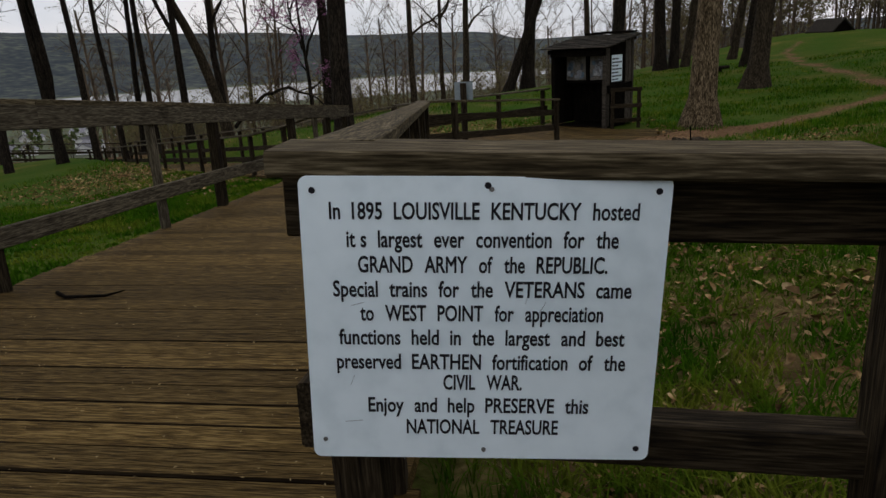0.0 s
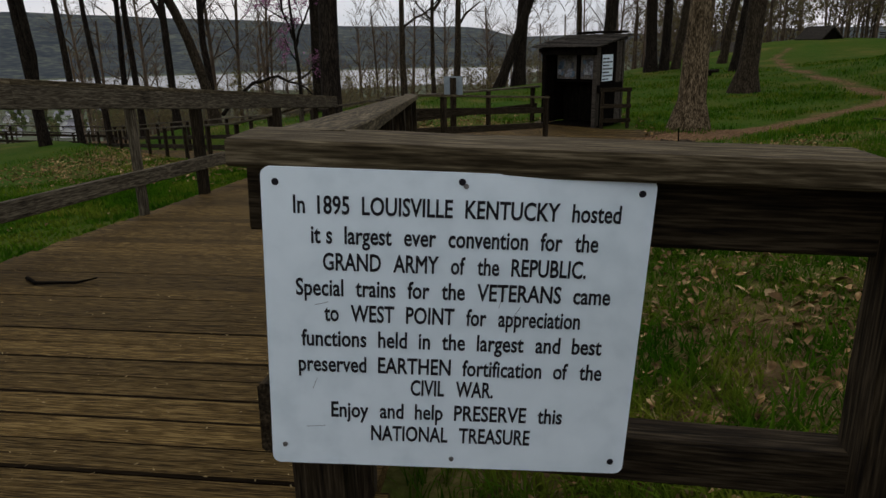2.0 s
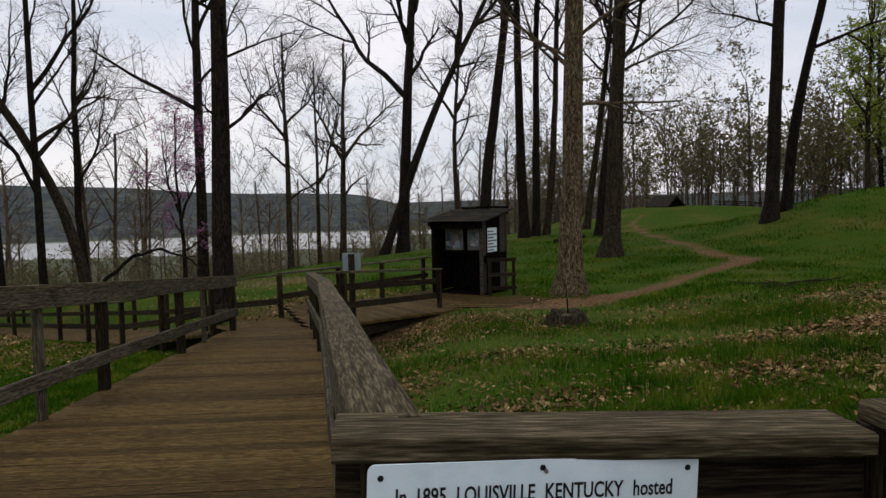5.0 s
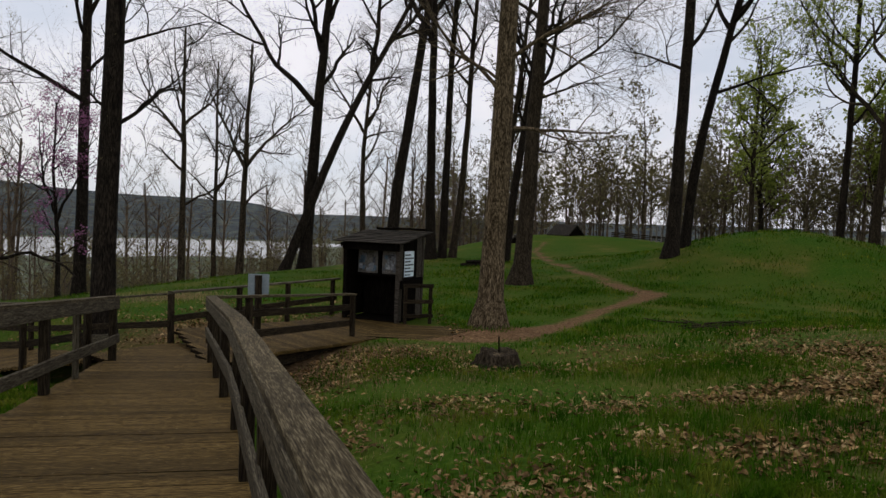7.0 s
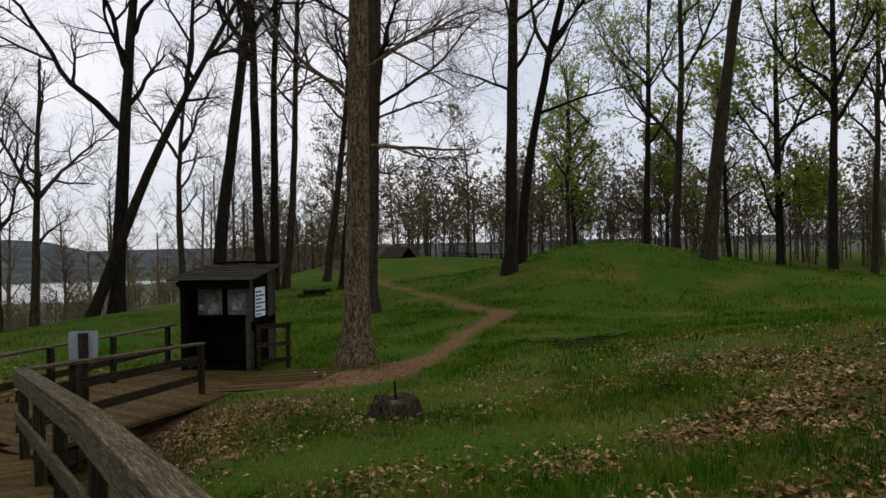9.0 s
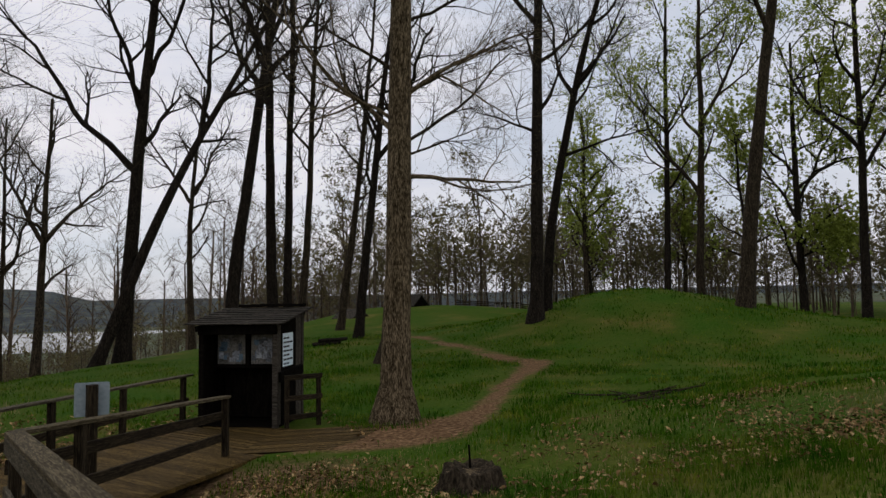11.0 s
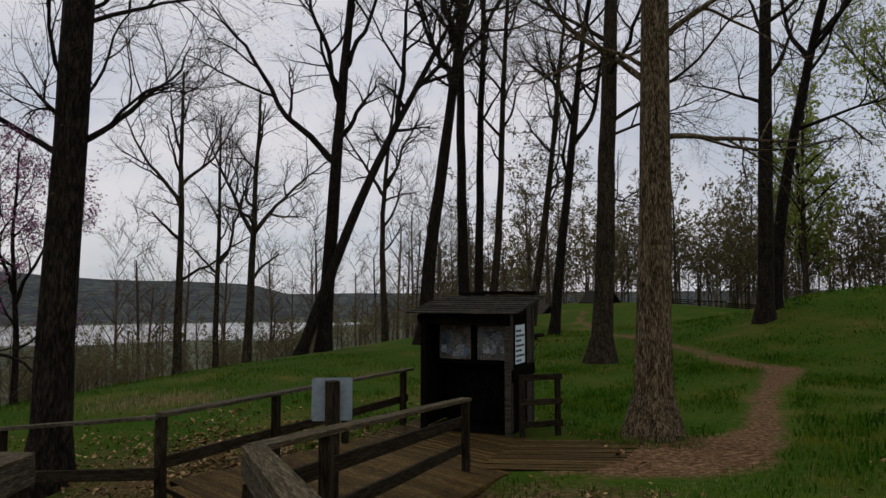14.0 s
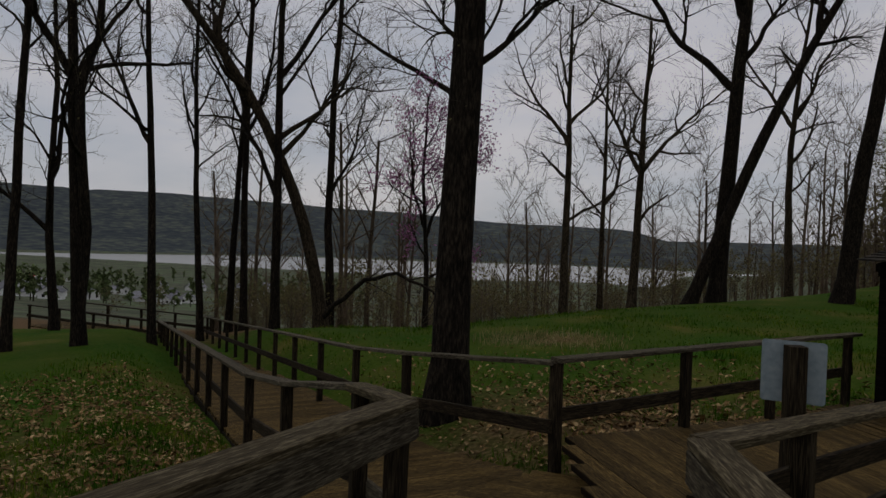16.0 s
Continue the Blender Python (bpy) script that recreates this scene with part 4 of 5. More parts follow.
tree(11.6, 45.5, 22, 0.25, "brown tree beside the leaning one", BARK_MID, seed=23, limbs=16, first=0.38, spread=4.6, lean=(0.16, 0), bend=0.1, wig=0.02)
tree(38.0, 45.0, 27, 0.3, "slim tree behind the mound's shoulder", BARK_DARK, BUDS, 9000, 0.085, seed=24, limbs=16, first=0.4, spread=5.0, lean=(0.02, 0), wig=0.012,
     arms=((14.0, -0.9, 0.2, -0.5, 9, 0.14), (15.0, 0.5, 0.2, 0.15, 9, 0.13)))
tree(37.0, 40.5, 27, 0.33, "tree with a wavering forked trunk beside the mound", BARK_MID, BUDS, 9000, 0.085, seed=25, limbs=14, first=0.46, spread=5.0, lean=(-0.02, 0.0), bend=0.05, wig=0.03,
     arms=((8.5, -0.7, 0.0, -0.4, 10, 0.18), (14.5, 1.0, 0.0, 0.25, 9, 0.16)))
tree(25.0, 26.7, 27, 0.36, "big brown tree leaning on the slope of the mound", BARK_MID, BUDS, 4000, 0.06, seed=26, limbs=14, first=0.5, spread=5.0, lean=(0.07, 0.0), bend=0.2, wig=0.008,
     arms=((14.0, 1.1, -0.2, 0.4, 7, 0.15), (14.6, -0.25, 0.1, -0.2, 8, 0.14)))
tree(56.0, 46.5, 26, 0.42, "rounded tree in fresh yellow-green leaf", BARK_DARK, BUDS, 42000, 0.12, seed=27, limbs=30, first=0.2, spread=6.4, limb_up=0.5, wig=0.01,
     arms=((5.5, 1.4, 0.0, 3.5, 3.5, 0.12), (9.0, -0.7, 0.0, -0.3, 12, 0.16), (10.0, 0.7, 0.0, 0.3, 12, 0.16)))
tree(41.6, 31.6, 26, 0.34, "dark tree with an open forked crown on the grassy bank", BARK_DARK, BUDS, 9000, 0.085, seed=28, limbs=16, first=0.42, spread=5.0, lean=(0.02, 0), wig=0.012,
     arms=((11.0, -0.8, 0.1, -0.3, 11, 0.16), (11.8, 0.8, 0.1, 0.2, 11, 0.15)))
tree(47.0, 32.2, 25, 0.26, "slender straight tree on the grassy bank", BARK_MID, BUDS, 8000, 0.08, seed=29, limbs=16, first=0.4, spread=4.4, lean=(0.03, 0), wig=0.012, arms=((12, 0.5, 0.0, 0.1, 9, 0.12),))
tree(43.6, 28.2, 24, 0.24, "slender pale tree on the grassy bank", BARK_MID, BUDS_OLIVE, 2500, 0.05, seed=30, limbs=16, first=0.4, spread=4.0, lean=(-0.02, 0), wig=0.02, arms=((9.5, -0.6, 0.0, 0.1, 8, 0.1),))
tree(44.0, 62.0, 17, 0.28, "tree in young leaf behind the mound", BARK_DARK, BUDS, 16000, 0.12, seed=31, limbs=20, first=0.25, spread=5.0)
tree(52.0, 57.0, 16, 0.25, "thin tree in young leaf behind the mound", BARK_MID, BUDS, 14000, 0.12, seed=32, limbs=18, first=0.3, spread=4.6)
tree(50.0, 47.0, 17, 0.25, "dark tree leaning beyond the bank", BARK_DARK, BUDS, 3000, 0.08, seed=33, limbs=16, first=0.35, spread=4.2, lean=(-0.12, 0))
tree(35.6, 52.0, 18, 0.24, "distant tree in pale spring leaf", BARK_MID, BUDS, 5000, 0.09, seed=34, limbs=18, first=0.3, spread=4.6)
tree(-6.2, 34.4, 12, 0.17, "small bare tree on the brow of the slope", BARK_MID, seed=35, limbs=18, first=0.35, spread=3.0, wig=0.02, bud_count=900,
     arms=((6.6, -0.7, 0.1, -0.3, 4.5, 0.08), (7.0, 0.8, 0.1, 0.3, 4.0, 0.07), (8.5, -0.4, 0.1, -0.1, 3.5, 0.06)))
tree(-3.9, 37.2, 12, 0.2, "bare spreading tree on the brow", BARK_MID, seed=36, limbs=16, first=0.35, spread=3.2, lean=(0.05, 0.0), wig=0.02, bud_count=900,
     arms=((5.6, 0.8, 0.0, 1.2, 5.0, 0.1), (5.2, -0.7, 0.1, -0.2, 5.5, 0.1)))
tree(-5.4, 39.0, 12, 0.14, "slim bare tree below the brow", BARK_MID, seed=37, limbs=16, first=0.35, spread=3.0, bud_count=900, arms=((5.0, 0.5, 0.1, 0.1, 5.0, 0.08),))
tree(3.2, 47.0, 16, 0.22, "bare tree with twisting limbs near the river view", BARK_MID, seed=38, limbs=16, first=0.35, spread=3.6, lean=(-0.12, 0.0), bend=0.1, wig=0.03, bud_count=1200,
     arms=((8.5, -0.6, 0.1, -0.5, 6.0, 0.11), (9.0, 0.6, 0.1, 0.2, 6.0, 0.11)))
tree(-14.2, 30.2, 19, 0.25, "crooked brown tree leaning over the boardwalk", BARK_MID, seed=39, limbs=12, first=0.5, spread=3.6, lean=(-0.03, 0.02), bend=-1.2, wig=0.012, flare=1.4,
     arms=((6.6, 1.2, 0.1, 1.6, 4.2, 0.11), (5.6, 0.8, 0.2, 0.1, 7.0, 0.1), (9.0, -0.1, 0.3, 0.1, 8.0, 0.12)), bud_count=700)
tree(-15.6, 29.3, 22, 0.17, "straight black tree beside the boardwalk", BARK_DARK, seed=40, limbs=14, first=0.42, spread=4.0, wig=0.008, arms=((4.6, -0.8, 0.1, -0.1, 7.0, 0.1), (8.5, 0.6, 0.1, 0.15, 8.0, 0.12)))
tree(-19.0, 32.2, 22, 0.16, "dark tree among others on the slope", BARK_DARK, seed=41, limbs=16, first=0.4, spread=4.0, wig=0.012, arms=((8.5, -0.5, 0.1, -0.2, 8.0, 0.1),))
tree(-19.9, 32.4, 19, 0.16, "thin dark tree on the slope", BARK_DARK, seed=42, limbs=15, first=0.4, spread=3.6, lean=(0.05, 0), arms=((8.0, 0.5, 0.1, 0.1, 7.0, 0.09),))
tree(-19.5, 30.2, 18, 0.14, "slim tree curving on the slope", BARK_DARK, seed=44, limbs=14, first=0.4, spread=3.4, lean=(-0.1, 0), bend=0.05, wig=0.02)
tree(-18.1, 26.1, 19, 0.14, "slim dark tree above the valley", BARK_DARK, seed=45, limbs=15, first=0.4, spread=3.6, lean=(-0.03, 0), wig=0.015, arms=((6.5, -0.6, 0.1, -0.4, 6.0, 0.08),))
tree(-16.3, 21.6, 20, 0.17, "thick black double-stemmed tree by the boardwalk", BARK_DARK, seed=46, limbs=16, first=0.35, spread=4.2, lean=(-0.04, 0.0), wig=0.01,
     arms=((1.0, 0.09, 0.0, 0.02, 17, 0.17), (6.5, -0.7, 0.1, -0.4, 7.0, 0.1)))
tree(-22.7, 26.4, 16, 0.16, "dark tree at the edge of the slope", BARK_DARK, seed=47, limbs=15, first=0.25, spread=4.0, arms=((3.5, -1.2, 0.1, -0.8, 5.0, 0.09), (5.0, 0.5, 0.0, 0.1, 8.0, 0.1)))
tree(-17.6, 20.6, 20, 0.13, "black tree at the head of the slope", BARK_DARK, seed=48, limbs=15, first=0.4, spread=4.0)
tree(-16.4, 34.7, 22, 0.2, "slim dark tree behind the leaning one", BARK_DARK, seed=49, limbs=14, first=0.4, spread=3.4, arms=((6.0, 0.6, 0.1, 0.2, 6.0, 0.08),))
tree(-9.0, 27.0, 7, 0.09, "small redbud in pink blossom", BARK_DARK, BLOSSOM, 5000, 0.04, seed=50, limbs=14, first=0.25, spread=1.6, limb_up=0.7, arms=((2.6, 0.6, 0.0, 0.1, 3.5, 0.06), (2.9, -0.5, 0.0, -0.1, 3.5, 0.06)))

# a bowed limb that arches over the brush between the leaning tree and the big one
arch = thing("bowed_limb", (-10.4, 26.3, ground_z(-10.4, 26.3)), "bare dark limb arching low over the brush", "branch")
rb0 = np.random.default_rng(4)
AP = np.stack([np.linspace(-2.0, 2.3, 12), np.linspace(0.8, -0.2, 12), 1.75 * np.sin(np.linspace(0.05, 0.8, 12) * math.pi) - 0.1 + 0.07 * np.sin(np.arange(12) * 2.1)], -1)[None]
AR = np.linspace(0.085, 0.03, 12)[None]
twig1 = branch_off(rb0, AP, AR, 12, 1.3, 50, 0.1, 6, 0.022, lo=0.3)
twig2 = branch_off(rb0, *twig1, 5, 0.5, 50, 0.0, 4, 0.008)
part("limb", mesh_arrays("limb", *tubes(AP, AR, 9), [BARK_DARK], True), arch)
part("twigs", mesh_arrays("twigs", *join([tubes(*twig1, 5), tubes(*twig2, 3)]), [TWIGS], True), arch, "thin grey-brown twigs")


# ---- distant woods, brush, valley ----
def clear_of_walk(x, y):
    u, v = -0.70 * (x + 3.72) + 0.714 * (y - 12.0), 0.714 * (x + 3.72) + 0.70 * (y - 12.0)
    return not (-1 < u < 29 and -1.2 < v < 3.2) and not (-31 < x < -18 and 28 < y < 34)


def scatter_trees(name, spots, variants, label, kind_mats, seed):
    """Many distant plants joined into one mesh."""
    rng = np.random.default_rng(seed)
    vs, fs, mi, off = [], [], [], 0
    for x, y, k in spots:
        (v, f), (v2, f2) = variants[rng.integers(len(variants))]
        a = rng.uniform(0, 2 * np.pi)
        rot = np.array([[np.cos(a), -np.sin(a), 0], [np.sin(a), np.cos(a), 0], [0, 0, 1]])
        o = np.array([x, y, ground_z(x, y)])
        for vv, ff, mat in ((v, f, 0), (v2, f2, 1)):
            vs.append(vv @ rot.T * k + o)
            fs.append(ff + off)
            mi.append(np.full(len(ff), mat))
            off += len(vv)
    ob = new(name, mesh_arrays(name, np.concatenate(vs), np.concatenate(fs), kind_mats, False, np.concatenate(mi)))
    return tagged(ob, label, "woods", kind="stuff")


def small_variant(seed, height, r, limbs, tw, spread, buds, size, thick):
    levels, tips, rng = tree_arrays(seed, height, r, (0.03, 0), limbs, 0.3, spread, twigs=tw, flare=1.2, twig_r=thick)
    pick = ([0, 3, 6, 9, 11], [0, 3, 8], [0, 4], [0, 2], [0, 1])
    cut = [(lv[0][:, pick[i]], lv[1][:, pick[i]], (5, 3, 3, 3, 3)[i]) for i, lv in enumerate(levels)]
    return join([tubes(*c) for c in cut]), leaf_specks(rng, tips, buds, size)


rw = np.random.default_rng(77)
woods = [small_variant(100 + i, 17 + i, 0.17, 15, (5, 3, 0), 4.2, 760 + 90 * i, 0.15, 0.022) for i in range(5)]
spots = []
for _ in range(150):
    a, d = radians(rw.uniform(10, 86)), rw.uniform(70, 150)
    spots.append((d * math.sin(a), 3 + d * math.cos(a), rw.uniform(0.5, 0.95)))
scatter_trees("far_woods", spots, woods, "bare spring woods behind the mounds", [FARTWIGS, BUDS_OLIVE], 1)
spots = []
while len(spots) < 115:
    x, y = rw.uniform(-60, 25), rw.uniform(20, 110)
    d = -0.8 * (max(x, -9.0) + 5) + 0.6 * (y - 33)
    gap = -0.92 < math.atan2(x + 1.9, y - 8.4) < -0.66
    if 6 < d < 60 and clear_of_walk(x, y) and not gap and not (-0.35 < math.atan2(x + 2, y - 8) < -0.02 and d < 14):
        spots.append((x, y, rw.uniform(0.6, 1.0)))
near_woods = [small_variant(120 + i, 16 + i, 0.16, 15, (5, 3, 0), 3.6, 340, 0.055, 0.018) for i in range(4)]
scatter_trees("slope_woods", spots, near_woods, "bare woods on the slope above the river", [FARTWIGS, BUDS_OLIVE], 2)
spots = []
for _ in range(16):
    a, d = radians(rw.uniform(86, 300)), rw.uniform(28, 70)
    spots.append((d * math.sin(a), d * math.cos(a), rw.uniform(0.8, 1.2)))
scatter_trees("rear_woods", spots, woods, "bare woods closing the hilltop behind", [FARTWIGS, BUDS], 3)
bushes = [small_variant(200 + i, 2.6, 0.03, 13, (3, 2, 0), 1.3, 220, 0.055, 0.008) for i in range(4)]
spots = []
while len(spots) < 290:
    x, y = rw.uniform(-30, 14), rw.uniform(18, 60)
    d = -0.8 * (max(x, -9.0) + 5) + 0.6 * (y - 33)
    if 3.0 < d < 15 and clear_of_walk(x, y) and not (-0.92 < math.atan2(x + 1.9, y - 8.4) < -0.66 and rw.random() < 0.8):
        spots.append((x, y, rw.uniform(0.55, 1.15)))
scatter_trees("brush", spots, bushes, "tangled brown brush below the brow", [FARTWIGS, BUDS_OLIVE], 4)
spots = []
for _ in range(330):
    a, d = radians(rw.uniform(8, 86)), rw.uniform(70, 110)
    spots.append((d * math.sin(a), 3 + d * math.cos(a), rw.uniform(1.8, 4.6)))
scatter_trees("hedge_brush", spots, bushes, "brown thicket along the wood's edge", [FARTWIGS, BUDS_OLIVE], 5)


def polar(deg, r, z):
    return (-1.9 + r * math.sin(radians(deg)), 8.4 + r * math.cos(radians(deg)), z)


hv, hf = [], []
angles = [-115 + 1.25 * i for i in range(140)]
for i, a in enumerate(angles):
    h = float(np.interp(a, [-115, -60, -42, -25, -14, -4, -1.5, 4, 60], [150, 185, 180, 130, 85, 68, 12, 16, 40])) * (1 + 0.1 * noise.noise((a * 0.16, 0, 0)) + 0.05 * noise.noise((a * 0.6, 3, 0)))
    for r, k in ((2500, None), (3000, 0.2), (3400, 0.55), (3900, 1.0), (4500, 0.7)):
        hv.append(polar(a, r, -90 if k is None else -80 + (h + 80) * k))
for i in range(len(angles) - 1):
    for j in range(4):
        p = i * 5 + j
        hf.append((p, p + 5, p + 6, p + 1))
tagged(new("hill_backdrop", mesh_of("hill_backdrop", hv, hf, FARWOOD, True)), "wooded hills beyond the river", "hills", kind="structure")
rv, rf = [], []
for i in range(60):
    a = -90 + 2 * i
    wob = 60 * math.sin(i * 0.5)
    rv += [polar(a, 1350 + wob, -83.4), polar(a, 2250 + wob * 0.5, -83.4)]
rf = [(2 * i, 2 * i + 2, 2 * i + 3, 2 * i + 1) for i in range(59)]
tagged(new("river_water", mesh_of("river_water", rv, rf, WATER)), "wide pale grey river in the valley", "river", kind="structure")


def gable_house(name, x, y, w, d, h, turn, wall_mat, roof_mat, label, z=None, group="", roof_h=None):
    ob = thing(name, (x, y, ground_z(x, y) if z is None else z), label, "house" if name == "house" else "cabin", group, turn=turn)
    rh = roof_h or w * 0.3
    v = [(-w / 2, -d / 2, -0.5), (w / 2, -d / 2, -0.5), (w / 2, d / 2, -0.5), (-w / 2, d / 2, -0.5), (-w / 2, -d / 2, h), (w / 2, -d / 2, h), (w / 2, d / 2, h), (-w / 2, d / 2, h), (0, -d / 2, h + rh), (0, d / 2, h + rh)]
    f = [(0, 1, 5, 8, 4), (2, 3, 7, 9, 6), (1, 2, 6, 5), (3, 0, 4, 7)]
    part("wall", mesh_of("wall", v, f, wall_mat), ob)
    o, t = w * 0.08, 0.12
    e = h - o * rh / (w / 2)
    rvv = []
    for yy in (-d / 2 - o, d / 2 + o):
        rvv += [(-w / 2 - o, yy, e), (0, yy, h + rh + 0.02), (w / 2 + o, yy, e), (w / 2 + o, yy, e + t), (0, yy, h + rh + t + 0.02), (-w / 2 - o, yy, e + t)]
    ff = [tuple(range(6)), tuple(reversed(range(6, 12)))] + [(i, i + 6, (i + 1) % 6 + 6, (i + 1) % 6) for i in range(6)]
    part("roof", mesh_of("roof", rvv, ff, roof_mat), ob)
    for sx in (-0.25, 0.25):
        vv = [(sx * w - w * 0.07, -d / 2 - 0.04, h * 0.35), (sx * w + w * 0.07, -d / 2 - 0.04, h * 0.35), (sx * w + w * 0.07, -d / 2 - 0.04, h * 0.75), (sx * w - w * 0.07, -d / 2 - 0.04, h * 0.75)]
        vv += [(a, b3 + 0.08, c) for a, b3, c in vv]
        part("window", mesh_of("window", vv, [(0, 1, 2, 3), (4, 7, 6, 5), (0, 4, 5, 1), (1, 5, 6, 2), (2, 6, 7, 3), (3, 7, 4, 0)], HUT), ob)
    return ob


rh2 = random.Random(21)
for i in range(26):
    a, r = rh2.uniform(-53, -33), rh2.uniform(430, 900)
    px, py, _ = polar(a, r, 0)
    gable_house("house", px, py, rh2.uniform(8, 12), rh2.uniform(10, 18), rh2.uniform(3, 5), rh2.uniform(0, 3), HOUSEWHITE, REDROOF if i == 5 else HOUSEROOF,
                "small red-roofed white house in the valley town" if i == 5 else "small white house in the valley town", group="valley houses")
fluffs = []
for i in range(4):
    rng = np.random.default_rng(300 + i)
    levels, tips, _ = tree_arrays(310 + i, 11, 0.2, limbs=8, first=0.2, spread=3.4, twigs=(3, 2, 0), limb_up=0.5)
    fluffs.append((join([tubes(lv[0][:, [0, -1]], lv[1][:, [0, -1]], 3) for lv in levels]), leaf_specks(rng, levels[-1][0], 140, 1.2)))
spots = []
for _ in range(190):
    a, r = rw.uniform(-58, -26), rw.uniform(330, 1150)
    px, py, _ = polar(a, r, 0)
    spots.append((px, py, rw.uniform(0.7, 1.4)))
scatter_trees("valley_trees", spots, fluffs, "soft green trees among the valley town", [TWIGS, VALLEYTREE], 6)
gable_house("log_cabin", 22.4, 59.6, 2.0, 2.2, 0.3, 0.5, HUT, ROOF, "low dark log cabin half sunk behind the rise", z=ground_z(22.4, 59.6) - 0.25, roof_h=0.8)
gable_house("log_cabin", 15.0, 53.5, 1.6, 2.0, 0.2, 0.4, HUT, ROOF, "smaller dark log cabin half hidden by the rise", z=ground_z(15.0, 53.5) - 0.3, roof_h=0.6)
post_frame = thing("post_frame", (28.6, 55.5, ground_z(28.6, 55.5)), "row of weathered upright posts under a top rail", "fence")
for k in range(6):
    post("post", 0.42 * k, -0.1 * k, -0.3, 1.35, 0.1, 0.1, ROCK, post_frame, 0.2 * k)
bar("rail", (-0.15, 0.03, 0.45), (2.3, -0.53, 0.42), 0.1, 0.1, POST, post_frame, cuts=2)
fence = thing("split_rail_fence", (27, 60, ground_z(27, 60)), "weathered split-rail fence on the far rise", "fence")
for i in range(7):
    x0, x1 = 2.2 * i, 2.2 * (i + 1)
    zz = [ground_z(27 + q, 60 - 0.25 * q) - ground_z(27, 60) for k, q in enumerate((x0, x1))]
    for k in range(3):
        bar("rail", (x0 - 0.2, -0.25 * x0 + (0.5 if i % 2 else -0.5), zz[0] + 0.15 + 0.16 * k), (x1 + 0.2, -0.25 * x1 + (-0.5 if i % 2 else 0.5), zz[1] + 0.15 + 0.16 * k), 0.09, 0.09, POST, fence, cuts=2)
logs = thing("log_stack", (8.3, 37.0, ground_z(8.3, 37.0)), "low stack of dark logs beside the trees", "logs")
for k in range(6):
    bar("log", (-0.7 + 0.1 * k, 0.2 * (k % 3), 0.16 + 0.16 * (k // 3)), (0.6 + 0.12 * k, 0.2 * (k % 3) + 0.1, 0.2 + 0.16 * (k // 3)), 0.16, 0.16, BARK_DARK, logs, c=0.05, cuts=3, wobble=0.03)


# ---- things on the lawn ----
def stump():
    x, y = 2.36, 11.08
    ob = thing("tree_stump", (x, y, ground_z(x, y)), "old dark tree stump with a ragged flared rim", "stump")
    n = 26
    v, f = [], []
    rg = random.Random(3)
    lob = [1 + 0.12 * math.sin(5 * 2 * math.pi * k / n) + rg.uniform(-0.13, 0.13) for k in range(n)]
    rim = [rg.uniform(-0.05, 0.04) for k in range(n)]
    for rr, z in ((0.42, -0.1), (0.36, 0.03), (0.31, 0.14), (0.29, 0.22), (0.26, 0.235), (0.1, 0.2)):
        for k in range(n):
            a = 2 * math.pi * k / n
            v.append((rr * lob[k] * math.cos(a), rr * lob[k] * math.sin(a), z + rg.uniform(-0.015, 0.02) + (rim[k] if 0.1 < z and rr > 0.2 else 0.0)))
    v.append((0, 0, 0.19))
    for j in range(5):
        for k in range(n):
            f.append((j * n + k, j * n + (k + 1) % n, (j + 1) * n + (k + 1) % n, (j + 1) * n + k))
    f += [(5 * n + k, 5 * n + (k + 1) % n, 6 * n) for k in range(n)]
    part("wood", mesh_of("wood", v, f, BARK_MID, True), ob)
    top = [(0.235 * lob[k] * math.cos(2 * math.pi * k / n), 0.235 * lob[k] * math.sin(2 * math.pi * k / n), 0.205 + rg.uniform(-0.012, 0.012)) for k in range(n)] + [(0, 0, 0.2)]
    part("cut_face", mesh_of("cut_face", top, [(k, (k + 1) % n, n) for k in range(n)], BARK_OAK), ob, "paler rotting cut face")
    post("stake", 0.02, 0.08, 0.1, 0.45, 0.022, 0.022, HUT, ob, lean=(-0.01, 0))


stump()
rb = np.random.default_rng(8)
start = np.array([[8.3, 15.2, ground_z(8.3, 15.2) + 0.03]]) + rb.normal(scale=(0.35, 0.2, 0.02), size=(22, 3))
d0 = rb.normal(size=(22, 3)) * np.array([1, 0.35, 0.05]) + np.array([0.9, 0.1, 0.02])
d0 /= np.linalg.norm(d0, axis=1, keepdims=True)
pile = thing("brush_pile", (8.3, 15.2, ground_z(8.3, 15.2)), "small heap of fallen branches on the grass", "branches")
for k in range(22):
    ln = rb.uniform(0.5, 1.5)
    BP = np.stack([start[k] + d0[k] * t * ln + rb.normal(scale=0.02, size=3) for t in (0, 0.35, 0.7, 1.0)])[None] - np.array([8.3, 15.2, ground_z(8.3, 15.2)])
    bv, bf = tubes(BP, np.linspace(1, 0.4, 4)[None, :] * rb.uniform(0.008, 0.03), 5)
    part("stick", mesh_arrays("stick", bv, bf, [BARK_MID]), pile)

fallen = thing("fallen_twig", (-2.35, 3.3, deck_z(3.3)), "small curved dead twig lying on the deck boards", "twig")
TP = np.array([[[-0.2, 0.05, 0.012], [-0.1, -0.02, 0.012], [0.0, -0.035, 0.02], [0.12, 0.0, 0.012], [0.2, 0.06, 0.02]]])
tv, tf = tubes(TP, np.array([[0.012, 0.01, 0.009, 0.008, 0.004]]), 6)
part("stick", mesh_arrays("stick", tv, tf, [HUT]), fallen)


